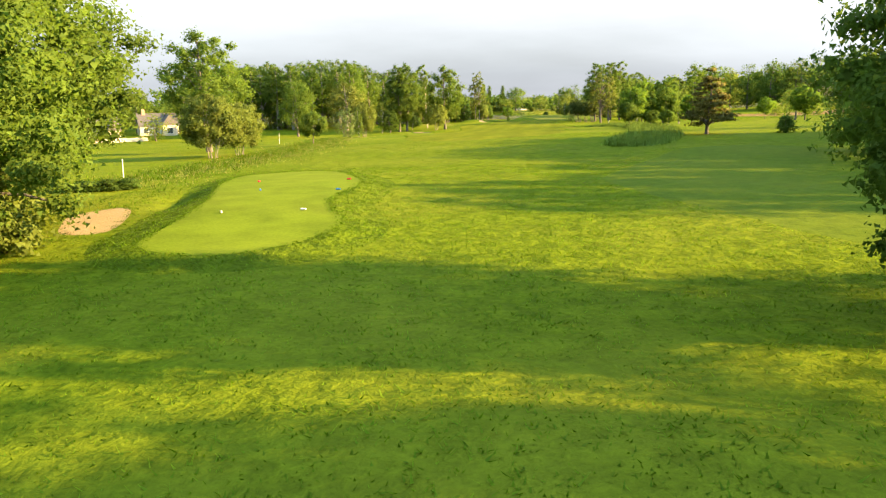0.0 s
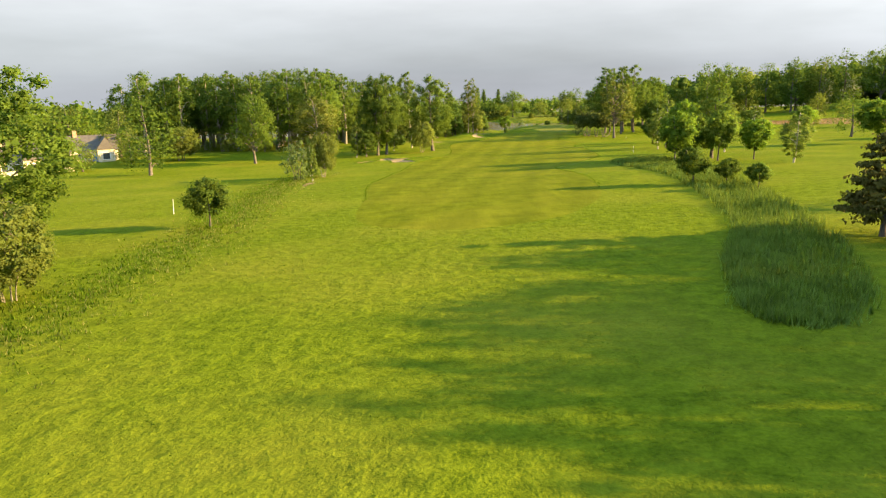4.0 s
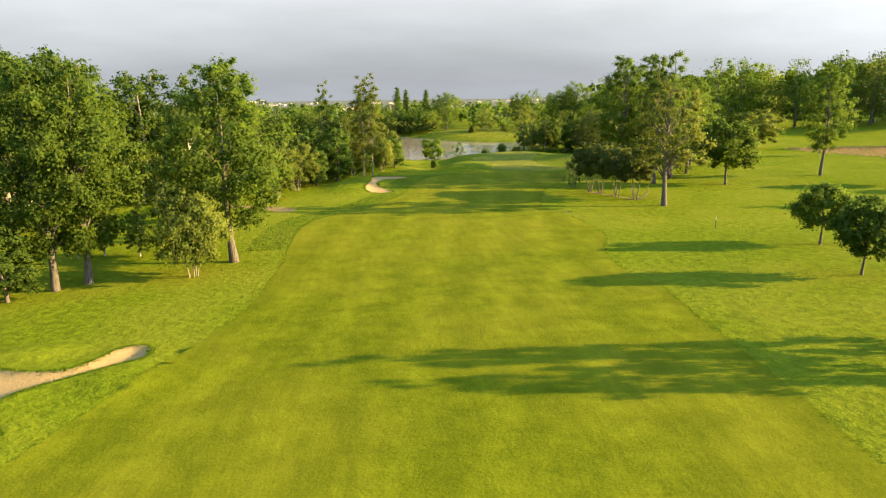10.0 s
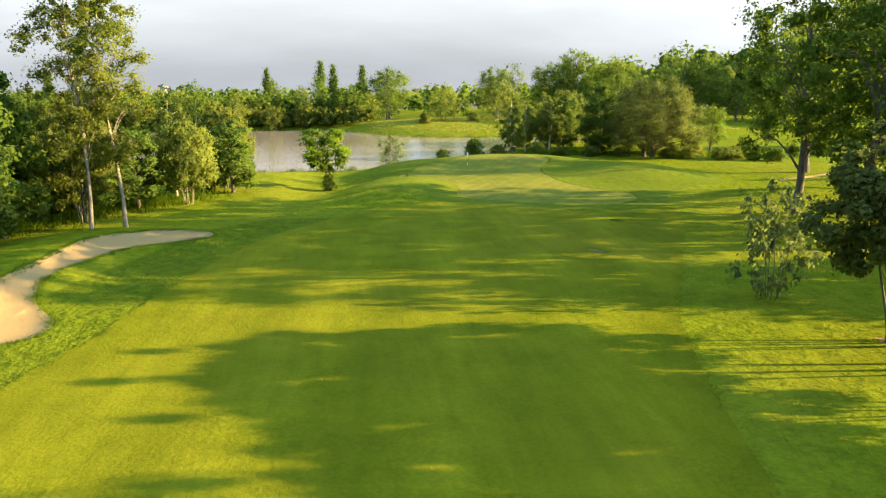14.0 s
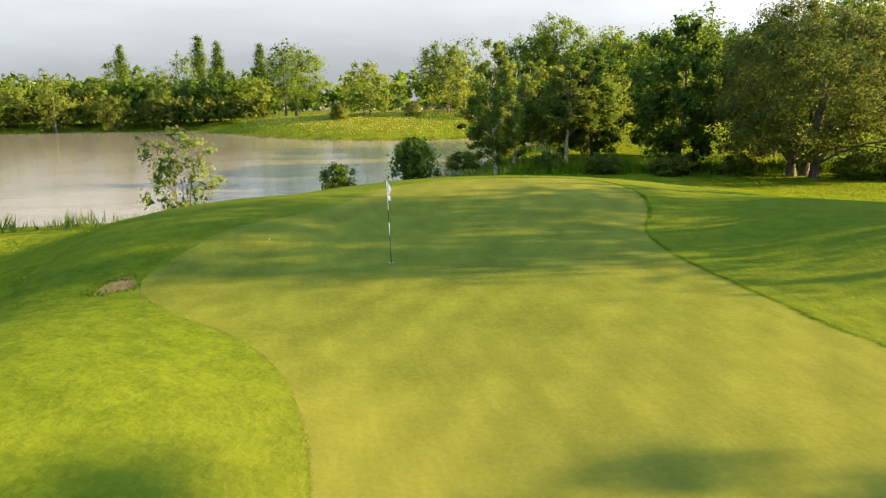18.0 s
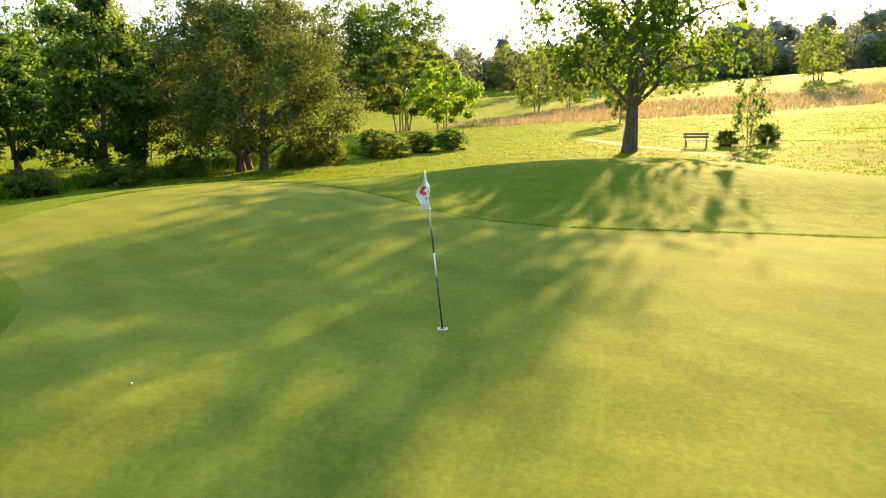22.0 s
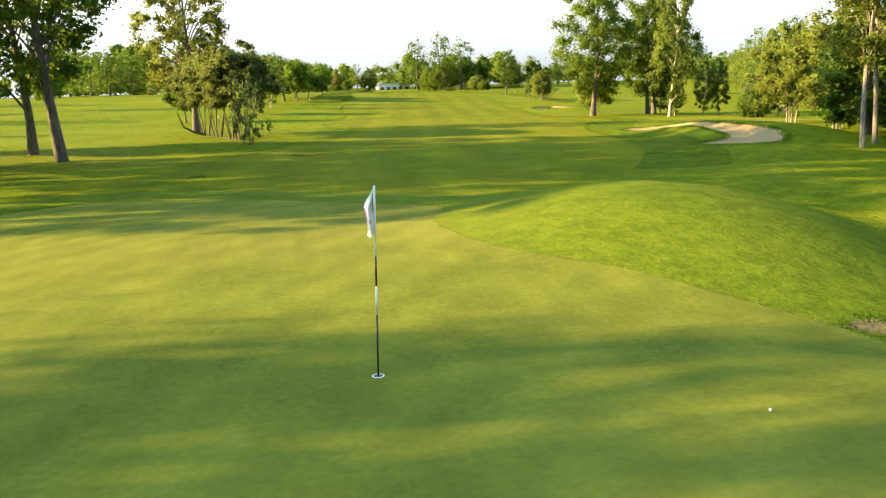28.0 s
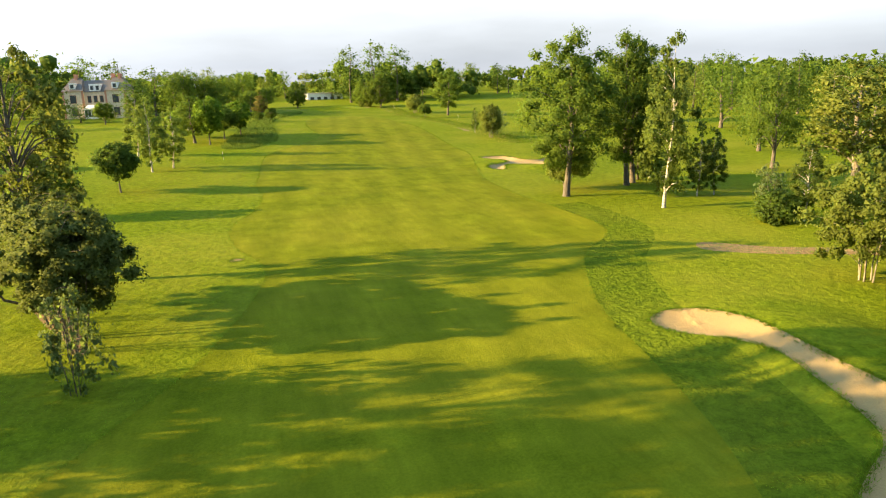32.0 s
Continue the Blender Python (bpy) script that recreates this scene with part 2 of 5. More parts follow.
LEAF = {
    "fresh": leaf_material("leaf_fresh", (0.090, 0.164, 0.016), (0.142, 0.232, 0.032)),
    "mid": leaf_material("leaf_mid", (0.073, 0.126, 0.020), (0.116, 0.181, 0.032)),
    "deep": leaf_material("leaf_deep", (0.064, 0.114, 0.021), (0.102, 0.168, 0.034)),
    "olive": leaf_material("leaf_olive", (0.109, 0.150, 0.029), (0.163, 0.211, 0.049)),
    "grey": leaf_material("leaf_grey", (0.103, 0.155, 0.057), (0.161, 0.224, 0.095)),
    "birch": leaf_material("leaf_birch", (0.082, 0.128, 0.026), (0.134, 0.188, 0.044)),
    "bronze": leaf_material("leaf_bronze", (0.098, 0.130, 0.026), (0.150, 0.184, 0.042), 0.4, 1.2),
    "needle": leaf_material("leaf_needle", (0.075, 0.075, 0.020), (0.125, 0.118, 0.032), 0.2),
    "lime": leaf_material("leaf_lime", (0.148, 0.233, 0.019), (0.206, 0.309, 0.034), 0.55),
    "grass": leaf_material("leaf_grass", (0.082, 0.155, 0.007), (0.156, 0.246, 0.012), 0.5, 1.0),
    "reed": leaf_material("leaf_reed", (0.106, 0.170, 0.028), (0.186, 0.262, 0.048), 0.5, 1.0),
    "straw": leaf_material("leaf_straw", (0.29, 0.30, 0.075), (0.40, 0.39, 0.12), 0.5, 1.0),
    "seed": leaf_material("leaf_seed", (0.33, 0.23, 0.165), (0.46, 0.335, 0.25), 0.5, 1.0),
    # far foliage, paled and greyed so the distance haze sits in its colour
    "far": leaf_material("leaf_far_haze", (0.175, 0.212, 0.165), (0.220, 0.258, 0.205), 0.3, 1.0),
    "dusk": leaf_material("leaf_dusk", (0.074, 0.106, 0.030), (0.124, 0.162, 0.046), 0.42, 1.2),
}


def bark_material(name, dark, light, scale, stretch):
    def shade(add, link, o):
        n = noise_of(add, link, scale, 5.0, 0.65, stretch)
        c = mix_rgb(add, link, n, dark, light)
        b = add("ShaderNodeBsdfPrincipled", Roughness=0.9)
        link(c[0], c[1], b, "Base Color")
        bp = add("ShaderNodeBump", Strength=0.8, Distance=0.03)
        link(n[0], n[1], bp, "Height")
        link(bp, 0, b, "Normal")
        link(b, 0, o, 0)
    return material(name, shade)


BARK = bark_material("bark_grey_brown", (0.045, 0.04, 0.033), (0.135, 0.122, 0.10), 9.0, (1, 1, 0.2))
BARK_PALE = bark_material("bark_pale", (0.11, 0.10, 0.08), (0.27, 0.25, 0.20), 7.0, (1, 1, 0.3))
BARK_BIRCH = bark_material("bark_birch", (0.12, 0.11, 0.09), (0.62, 0.59, 0.52), 3.0, (1, 1, 4))


def plain(name, colour, rough=0.6, metal=0.0, speck=0.0):
    def shade(add, link, o):
        b = add("ShaderNodeBsdfPrincipled", Roughness=rough, Metallic=metal)
        if speck:
            n = noise_of(add, link, speck, 4.0)
            c = mix_rgb(add, link, n, tuple(0.8 * v for v in colour), tuple(min(1.1 * v, 0.9) for v in colour))
            link(c[0], c[1], b, "Base Color")
        else:
            b.inputs["Base Color"].default_value = (*colour, 1)
        link(b, 0, o, 0)
    return material(name, shade)


WHITE = plain("white_paint", (0.8, 0.8, 0.78), 0.4)
BLACK = plain("black_paint", (0.02, 0.02, 0.022), 0.4)
RED = plain("red_paint", (0.60, 0.010, 0.045), 0.5)
BLUE = plain("blue_paint", (0.03, 0.18, 0.6), 0.5)
WALL = plain("cream_render", (0.58, 0.50, 0.37), 0.85, 0, 1.5)
BRICK = plain("brick_trim", (0.45, 0.22, 0.14), 0.9, 0, 3.0)
SLATE = plain("roof_slate", (0.085, 0.078, 0.072), 0.6, 0, 2.0)
GLASS = plain("window_glass", (0.05, 0.06, 0.07), 0.1)
WOOD = plain("weathered_wood", (0.30, 0.24, 0.17), 0.8, 0, 12.0)
# woodland green greyed towards blue, with the plain's haze in the colour
FAR_LAND = plain("far_woodland_haze", (0.058, 0.078, 0.062), 0.95, 0, 0.02)
STONE = plain("pale_stone", (0.55, 0.50, 0.40), 0.9, 0, 4.0)

# ---- ground ----
WATER = -5.0
LEVEL_Y = (-400, -60, 0, 30, 60, 76, 94, 116, 147, 170, 190, 204, 216, 235, 250, 275, 300, 320, 350, 420, 520, 900, 2200)
LEVEL_Z = (8.0, 3.4, 1.25, 1.15, 0.75, 0.45, 0.05, -0.5, -2.1, -3.1, -3.7, -4.0, -4.1, -3.95, -3.9, -4.1, -4.25, -4.4, -4.4, -4.0, -5.0, -14.0, -45.0)
CROSS_Y = (0, 50, 75, 116, 147, 170, 190, 212, 235, 250, 275, 300)
CROSS = (0.0, 0.02, 0.032, 0.035, 0.031, 0.034, 0.037, 0.02, 0.012, 0.008, 0.004, 0.0)
# mounds and hollows: x, y, radius across, radius along, turn in degrees, height
BUMPS = (
    (-4.3, 31.0, 5.0, 11.5, 0.0, 0.12),
    (43.0, 303.0, 12.0, 15.0, 0.0, 0.6),
    (46.0, 311.0, 11.0, 7.0, 0.0, 1.0),
    (33.5, 306.5, 5.0, 5.0, 0.0, 0.75),
    (30.5, 292.0, 5.0, 6.0, 0.0, 1.05),
    (56.5, 299.0, 6.0, 8.0, 0.0, 1.1),
    (-8.0, 183.0, 9.0, 9.0, 0.0, 0.3),
    (6.0, 9.0, 6.0, 2.2, -12.0, 0.35),
    (70.0, 285.5, 9.0, 2.6, 25.0, 0.45),
    (61.0, 283.5, 7.0, 2.4, -10.0, 0.4),
    (80.0, 280.0, 8.0, 3.0, 10.0, 0.5),
    (25.5, 301.0, 4.5, 13.0, 0.0, -0.7),
    (70.0, 400.0, 40.0, 22.0, 0.0, 2.0),
    (16.5, 274.0, 6.0, 5.0, 0.0, 0.3),
    (10.4, 265.0, 4.4, 9.5, -4.0, 0.95),
    (215.0, 225.0, 75.0, 105.0, 0.0, 6.0),
    (255.0, 390.0, 80.0, 70.0, 0.0, 6.0),
    (-9.2, 33.5, 1.1, 3.6, 10.0, -0.28),
    (1.0, 184.6, 2.4, 2.6, 0.0, 0.3),
    (-6.6, 189.6, 2.4, 1.6, 0.0, 0.35),
    (-9.6, 178.6, 2.2, 1.8, 0.0, 0.3),
)


def smooth_steps(v, xs, ys):
    """Values between given stations, with level tangents blended out."""
    x = np.asarray(xs, float)
    y = np.asarray(ys, float)
    v = np.clip(v, x[0], x[-1])
    i = np.clip(np.searchsorted(x, v) - 1, 0, len(x) - 2)
    d = np.gradient(y, x)
    h = x[i + 1] - x[i]
    u = (v - x[i]) / h
    return ((2 * u**3 - 3 * u**2 + 1) * y[i] + (u**3 - 2 * u**2 + u) * h * d[i]
            + (3 * u**2 - 2 * u**3) * y[i + 1] + (u**3 - u**2) * h * d[i + 1])


def height(x, y):
    """The ground's height, for numbers or arrays."""
    x, y = np.asarray(x, float), np.asarray(y, float)
    z = smooth_steps(y, LEVEL_Y, LEVEL_Z) + smooth_steps(y, CROSS_Y, CROSS) * 60 * np.tanh(x / 60)
    for cx, cy, rx, ry, turn, high in BUMPS:
        c, s = math.cos(math.radians(turn)), math.sin(math.radians(turn))
        u, v = ((x - cx) * c + (y - cy) * s) / rx, ((y - cy) * c - (x - cx) * s) / ry
        z = z + high * np.exp(-((u * u + v * v) ** 1.5))
    return z


# outlines of the mown, sanded and wet parts, in metres
TEE_EDGE = ((-5.6, 21.4), (-6.0, 25), (-6.9, 31), (-8.4, 37), (-8.6, 42.5), (-4.4, 44), (-1.9, 39.2), (-1.3, 35.5), (-1.7, 29.5), (-0.5, 25), (-1.2, 21.7), (-3.2, 20.1))
FAIRWAY_EDGE = ((4.8, 85), (-2.4, 91), (-3.8, 107), (-4.8, 117), (-5, 126), (-4.2, 140), (-2.8, 157), (-2.4, 169), (0.9, 182), (4.3, 195.5), (5.2, 210), (4.8, 222.5), (6, 233),
                (12, 240.5), (16.8, 251.5), (18.8, 261), (20.5, 268), (24, 276), (30, 283.5), (37, 284.5), (45, 279.8), (51, 280), (48, 271), (43, 261), (38.5, 251.5), (35.2, 237.5), (37.2, 228),
                (37.6, 219.5), (35.2, 211), (34, 203), (34.6, 196), (33.8, 187), (33, 175), (31.5, 164.5), (28, 156), (24, 148.3), (20.3, 140), (19.6, 132.5), (20.2, 123.5), (20, 112.5),
                (18.5, 101), (16.2, 94), (12, 87.5))
GREEN_EDGE = ((36.8, 290), (36.6, 293.2), (35.8, 295.3), (34.7, 296.9), (33.6, 299), (33.2, 300.6), (33.7, 301.8), (35.2, 304), (37.6, 305.7), (38.9, 307.4), (40, 309.6), (43, 310.9),
              (47, 311.2), (49.2, 309.8), (49.6, 307), (48.7, 304.4), (47.4, 302.2), (46.8, 299), (46.7, 295.5), (46.9, 292.6), (48.6, 289), (50.8, 286.4), (49.5, 282.3), (45, 281), (39.2, 284.4), (36.2, 287))
APRON_EDGE = ((33.5, 286), (30, 288), (27.5, 292), (28, 297), (29.6, 301.5), (30.5, 305), (33, 309), (38.8, 312.3), (43, 314.5), (48.5, 315), (53.5, 313.5), (57, 309), (61, 304), (64, 298), (62, 291.5), (57, 288.5), (53, 284), (50.8, 279.6), (44.5, 278.8), (37, 283))
BUNKER_NEAR = ((-14.5, 180.3), (-13, 182.4), (-10.2, 183.8), (-10.3, 188), (-8.9, 189.4), (-6.7, 186.8), (-2.9, 186.2), (-1.2, 189.9), (0.4, 189.6), (0.6, 187), (-2, 185),
               (-4.1, 183), (-4.2, 181), (-2.2, 177.6), (-2.4, 175.2), (-6.2, 174.9), (-7, 178), (-7.4, 180.4), (-9.6, 181.8), (-12, 179.6))
BUNKER_FAR = ((12.4, 255), (11.7, 257.5), (12, 261), (12.4, 264), (12.5, 267), (12.8, 270.5), (14.0, 273), (15.6, 274.4), (18.1, 273.8), (19.2, 272.3), (17.6, 271.0), (15.5, 269.6), (14.6, 267.4), (14.1, 264.9), (13.6, 262), (14.3, 259.2), (15.9, 256.8), (15.6, 255), (14, 254.3))
POND_EDGE = ((-60, 300), (-40, 308), (-20, 314), (0, 315), (12, 315.8), (20, 317), (30, 317.2), (36, 320), (42, 325), (49, 331), (55, 343), (60, 352), (68, 358), (72, 366), (60, 369),
             (50, 370), (43, 373), (36, 380), (30, 391), (22, 402), (5, 406), (-20, 404), (-60, 402), (-120, 396), (-150, 370), (-130, 330), (-90, 305))
DRY_PATCH = ((-11.5, 29.2), (-10.4, 31), (-9.1, 28.6), (-8.2, 25), (-9.6, 24.8), (-10.8, 27))
PATH_RIGHT = ((69, 293.4), (72, 294.7), (79, 298.4), (88, 302.4), (88.3, 301.6), (79.3, 297.6), (72.3, 293.9), (69.2, 292.8))
PATH_LEFT = ((-8.0, 248.5), (-4.3, 246.8), (-0.4, 245.1), (2.6, 242.9), (2.9, 241.3), (1.4, 240.1), (-2.1, 243.2), (-6.7, 245.7))
DITCH_BED = ((-14.3, 127.5), (-14.9, 131.4), (-14.2, 134), (-13.5, 132.3), (-13.7, 128.6), (-13.6, 125.8))
PATH_WOOD = ((-17.4, 269.5), (-17.2, 275.1), (-18.0, 281.7), (-15.0, 274.1), (-14.9, 268.9), (-15.1, 264.3))
BED = ((16.2, 63), (17, 61.2), (19, 61), (21.5, 63.5), (24.5, 70.5), (27, 78), (30.5, 92), (33, 106), (35, 120), (37, 133), (38.5, 146), (38.8, 154), (34, 154), (30, 147), (28.2, 139), (28.2, 127), (28, 112), (26, 97), (23, 82), (19.2, 73), (16.8, 66))
WORN = ((39.9, 266.0), (40.3, 265.9), (40.6, 265.0), (40.3, 264.7), (40.0, 265.3))
WORN_2 = ((44.6, 274.3), (44.9, 274.5), (45.1, 274.1), (44.8, 273.9))
WORN_3 = ((32.3, 299.9), (32.4, 300.9), (32.9, 301.1), (33.1, 300.2))
WORN_4 = ((36.5, 232.5), (37, 233.2), (37.7, 232.9), (37.2, 232.3))
WORN_5 = ((44.5, 249.8), (45.1, 250.1), (46.1, 247.4), (47.7, 244.3), (49.0, 241), (48.4, 240.5), (47, 243.8), (45.3, 247))
SIDE = ((10.6, 38), (10.8, 35), (11.1, 32.8), (11.6, 30.2), (12.8, 26.5), (14, 22), (18, 17.5), (26, 20), (31, 34), (31, 50), (27, 58), (21, 57.5), (17, 50.5), (13.3, 43.7))
HAY = ((118, 322), (150, 305), (150, 270), (168, 240), (185, 205), (160, 196), (142, 225), (128, 262), (118, 300))


def rounded(pts, step=0.8):
    """A closed smooth outline through the given corners."""
    p = np.array(pts, float)
    n, o = len(p), []
    for i in range(n):
        a, b, c, d = p[i - 1], p[i], p[(i + 1) % n], p[(i + 2) % n]
        k = max(2, int(np.linalg.norm(c - b) / step))
        for j in range(k):
            u = j / k
            o.append(0.5 * (2 * b + (c - a) * u + (2 * a - 5 * b + 4 * c - d) * u * u + (3 * b - a - 3 * c + d) * u**3))
    return np.array(o)


def inside(x, y, poly):
    x, y = np.asarray(x, float), np.asarray(y, float)
    hit = np.zeros(x.shape, bool)
    for (ax, ay), (bx, by) in zip(poly, np.roll(poly, -1, 0)):
        if ay != by:
            hit ^= ((ay > y) != (by > y)) & (x < (bx - ax) * (y - ay) / (by - ay) + ax)
    return hit


def edge_distance(x, y, poly):
    x, y = np.asarray(x, float), np.asarray(y, float)
    best = np.full(x.shape, 1e9)
    for (ax, ay), (bx, by) in zip(poly, np.roll(poly, -1, 0)):
        lx, ly = bx - ax, by - ay
        u = np.clip(((x - ax) * lx + (y - ay) * ly) / (lx * lx + ly * ly + 1e-9), 0, 1)
        best = np.minimum(best, np.hypot(x - ax - u * lx, y - ay - u * ly))
    return best


ZONES = {name: rounded(p, s) for name, p, s in (
    ("worn", WORN, 0.3), ("worn_2", WORN_2, 0.3), ("worn_3", WORN_3, 0.3), ("worn_4", WORN_4, 0.3), ("bunker_near", BUNKER_NEAR, 0.5), ("bunker_far", BUNKER_FAR, 0.5), ("green", GREEN_EDGE, 0.5), ("apron", APRON_EDGE, 0.8), ("tee", TEE_EDGE, 0.6), ("fairway", FAIRWAY_EDGE, 1.5),
    ("dry_patch", DRY_PATCH, 0.4), ("path_right", PATH_RIGHT, 0.6), ("path_left", PATH_LEFT, 0.6), ("path_wood", PATH_WOOD, 0.6), ("ditch_bed", DITCH_BED, 0.5), ("bed", BED, 1.5), ("hay", HAY, 3.0), ("side", SIDE, 1.0), ("worn_5", WORN_5, 0.5), ("pond", POND_EDGE, 3.0))}


def grown(p, far):
    """The outline moved outwards, or inwards where far is below nought, and smoothed."""
    way = np.roll(p, -2, 0) - np.roll(p, 2, 0)
    side = np.column_stack([way[:, 1], -way[:, 0]]) / (np.linalg.norm(way, axis=1)[:, None] + 1e-9)
    turn = np.sign((p[:, 0] * np.roll(p[:, 1], -1) - np.roll(p[:, 0], -1) * p[:, 1]).sum())
    q = p + side * far * turn
    for _ in range(6):
        q = (np.roll(q, 1, 0) + 2 * q + np.roll(q, -1, 0)) / 4
    return q


ZONES["tee_ring"] = grown(ZONES["tee"], 1.7)
ZONES["collar"] = grown(ZONES["fairway"], 4.2)
ZONES["collar"][:, 1] = np.maximum(ZONES["collar"][:, 1], 218)
ZONES["collar"][:, 1] = np.minimum(ZONES["collar"][:, 1], 279 + 0.02 * ZONES["collar"][:, 0])
ZONES["collar"][:, 0] = np.minimum(ZONES["collar"][:, 0], 24 + 0.01 * ZONES["collar"][:, 1])


def surface(x, y):
    """The finished ground: bunkers dug out, the pond's bed below the water."""
    x, y = np.asarray(x, float), np.asarray(y, float)
    z = height(x, y)
    for name, deep in (("bunker_near", 0.5), ("bunker_far", 0.34)):
        d = edge_distance(x, y, ZONES[name])
        hole = inside(x, y, ZONES[name])
        z = z + np.where(hole, 0.10 - deep * (1 - np.exp(-d / 1.1)), 0.10 * np.exp(-(d / 1.5) ** 2))
    d = edge_distance(x, y, ZONES["tee"])
    z = z + 0.21 * np.where(inside(x, y, ZONES["tee"]), 1.0, np.exp(-(d / 0.95) ** 2))
    near = (y > 270) & (y < 450)
    if near.any():
        d = np.where(near, edge_distance(x, y, ZONES["pond"]), 99.0)
        wet = inside(x, y, ZONES["pond"]) & near
        bank = np.clip(d / 6.0, 0, 1)
        bank = bank * bank * (3 - 2 * bank)
        z = np.where(wet, WATER - 0.06 - 1.2 * np.clip(d / 8, 0, 1), np.where(d < 6, (WATER + 0.05) * (1 - bank) + z * bank, z))
    return z


def mesh_object(name, verts, faces, mats, smooth=True):
    me = bpy.data.meshes.new(name)
    verts, faces = np.asarray(verts, np.float32), np.asarray(faces, np.int32)
    me.vertices.add(len(verts))
    me.vertices.foreach_set("co", verts.ravel())
    k = faces.shape[1]
    me.loops.add(faces.size)
    me.loops.foreach_set("vertex_index", faces.ravel())
    me.polygons.add(len(faces))
    me.polygons.foreach_set("loop_start", np.arange(0, faces.size, k, dtype=np.int32))
    me.update(calc_edges=True)
    if smooth:
        me.polygons.foreach_set("use_smooth", np.ones(len(faces), bool))
    for m in mats:
        me.materials.append(m)
    me.validate()
    return new(name, me)


def lay_ground():
    from mathutils.geometry import delaunay_2d_cdt
    pts, polys = [], []
    rng = np.random.default_rng(5)
    for step, x0, x1, y0, y1, hole in ((1.15, -26, 72, -2, 335, None), (4.0, -120, 190, -60, 470, (-26, 72, -2, 335)), (30.0, -700, 900, -500, 1100, (-120, 190, -60, 470)), (220.0, -4500, 4500, -4500, 4500, (-700, 900, -500, 1100))):
        gx, gy = np.meshgrid(np.arange(x0, x1, step), np.arange(y0, y1, step))
        g = np.stack([gx.ravel(), gy.ravel()], 1) + rng.uniform(-0.3, 0.3, (gx.size, 2)) * step
        if hole:
            a, b, c, d = hole
            g = g[~((g[:, 0] > a - step * 0.4) & (g[:, 0] < b + step * 0.4) & (g[:, 1] > c - step * 0.4) & (g[:, 1] < d + step * 0.4))]
        pts.append(g)
    for name in ("bunker_near", "bunker_far"):
        lo, hi = ZONES[name].min(0) - 1.5, ZONES[name].max(0) + 1.5
        gx, gy = np.meshgrid(np.arange(lo[0], hi[0], 0.42), np.arange(lo[1], hi[1], 0.42))
        pts.append(np.stack([gx.ravel(), gy.ravel()], 1) + rng.uniform(-0.1, 0.1, (gx.size, 2)))
    for grow in (0.35, 0.75, 1.2):
        p = ZONES["tee"]
        way = np.roll(p, -1, 0) - np.roll(p, 1, 0)
        way = np.column_stack([-way[:, 1], way[:, 0]]) / (np.linalg.norm(way, axis=1)[:, None] + 1e-9)
        pts.append(p + way * grow)
    start = sum(len(g) for g in pts)
    order = list(ZONES)
    for name in order:
        p = ZONES[name]
        pts.append(p)
        polys.append(list(range(start, start + len(p))))
        start += len(p)
    xy = np.concatenate(pts)
    edges = [(p[i - 1], p[i]) for p in polys for i in range(len(p))]
    vs, _, fs, _, _, _ = delaunay_2d_cdt([Vector(v) for v in xy.tolist()], edges, [], 0, 1e-4, False)
    v = np.array([tuple(q) for q in vs])
    f = np.array([list(q) for q in fs])
    z = surface(v[:, 0], v[:, 1])
    c = v[f].mean(1)
    kind = np.full(len(f), len(order))
    for i in reversed(range(len(order))):
        lo, hi = ZONES[order[i]].min(0), ZONES[order[i]].max(0)
        may = np.nonzero(((c > lo) & (c < hi)).all(1))[0]
        kind[may[inside(c[may, 0], c[may, 1], ZONES[order[i]])]] = i
    # side tee takes the darker apron grass, tree shade put into its colour
    looks = {"bunker_near": SAND, "bunker_far": SAND, "green": GREEN, "apron": SEMI, "tee": TEE, "tee_ring": COLLAR, "fairway": FAIRWAY, "collar": COLLAR, "dry_patch": SAND, "path_right": SAND, "path_left": EARTH, "ditch_bed": EARTH, "path_wood": SAND, "bed": ROUGH, "hay": ROUGH, "side": SEMI, "pond": EARTH, "worn": EARTH, "worn_2": EARTH, "worn_3": EARTH, "worn_4": EARTH, "worn_5": EARTH}
    names = {"bunker_near": ("bunker_1", "pale sand bunker with three fingers beside the fairway", "bunker"), "bunker_far": ("bunker_2", "curved pale sand bunker before the green", "bunker"),
             "green": ("putting_green", "close mown yellow-green putting green", "green"), "apron": ("green_apron", "mown grass collar round the putting green", "grass"),
             "tee": ("tee_ground", "raised mown tee with wavy edge", "tee"), "fairway": ("fairway", "long mown fairway with mowing stripes", "fairway"),
             "tee_ring": ("tee_surround", "band of lush longer grass round the tee", "grass"),
             "collar": ("fairway_collar", "band of longer darker grass along the fairway", "grass"),
             "dry_patch": ("bare_patch", "worn bare earth beside the tee", "earth"), "path_right": ("path_1", "pale trodden earth path beside the green", "path"),
             "path_left": ("path_2", "pale trodden earth path by the trees", "path"), "ditch_bed": ("bare_patch", "brown bare bank of a ditch", "earth"), "path_wood": ("path_3", "pale trodden earth path into the wood", "path"), "bed": ("tall_grass_ground", "rough ground under tall grass", "grass"),
             **{w: ("bare_patch", "small worn patch of bare brown earth in the grass", "earth") for w in ("worn", "worn_2", "worn_3", "worn_4", "worn_5")},
             "side": ("side_tee_ground", "broad mown tee of the next hole", "tee"),
             "hay": ("hay_ground", "ground under tall pinkish hay grass", "grass"), "pond": ("pond_bed", "muddy bed of the pond", "pond bed")}
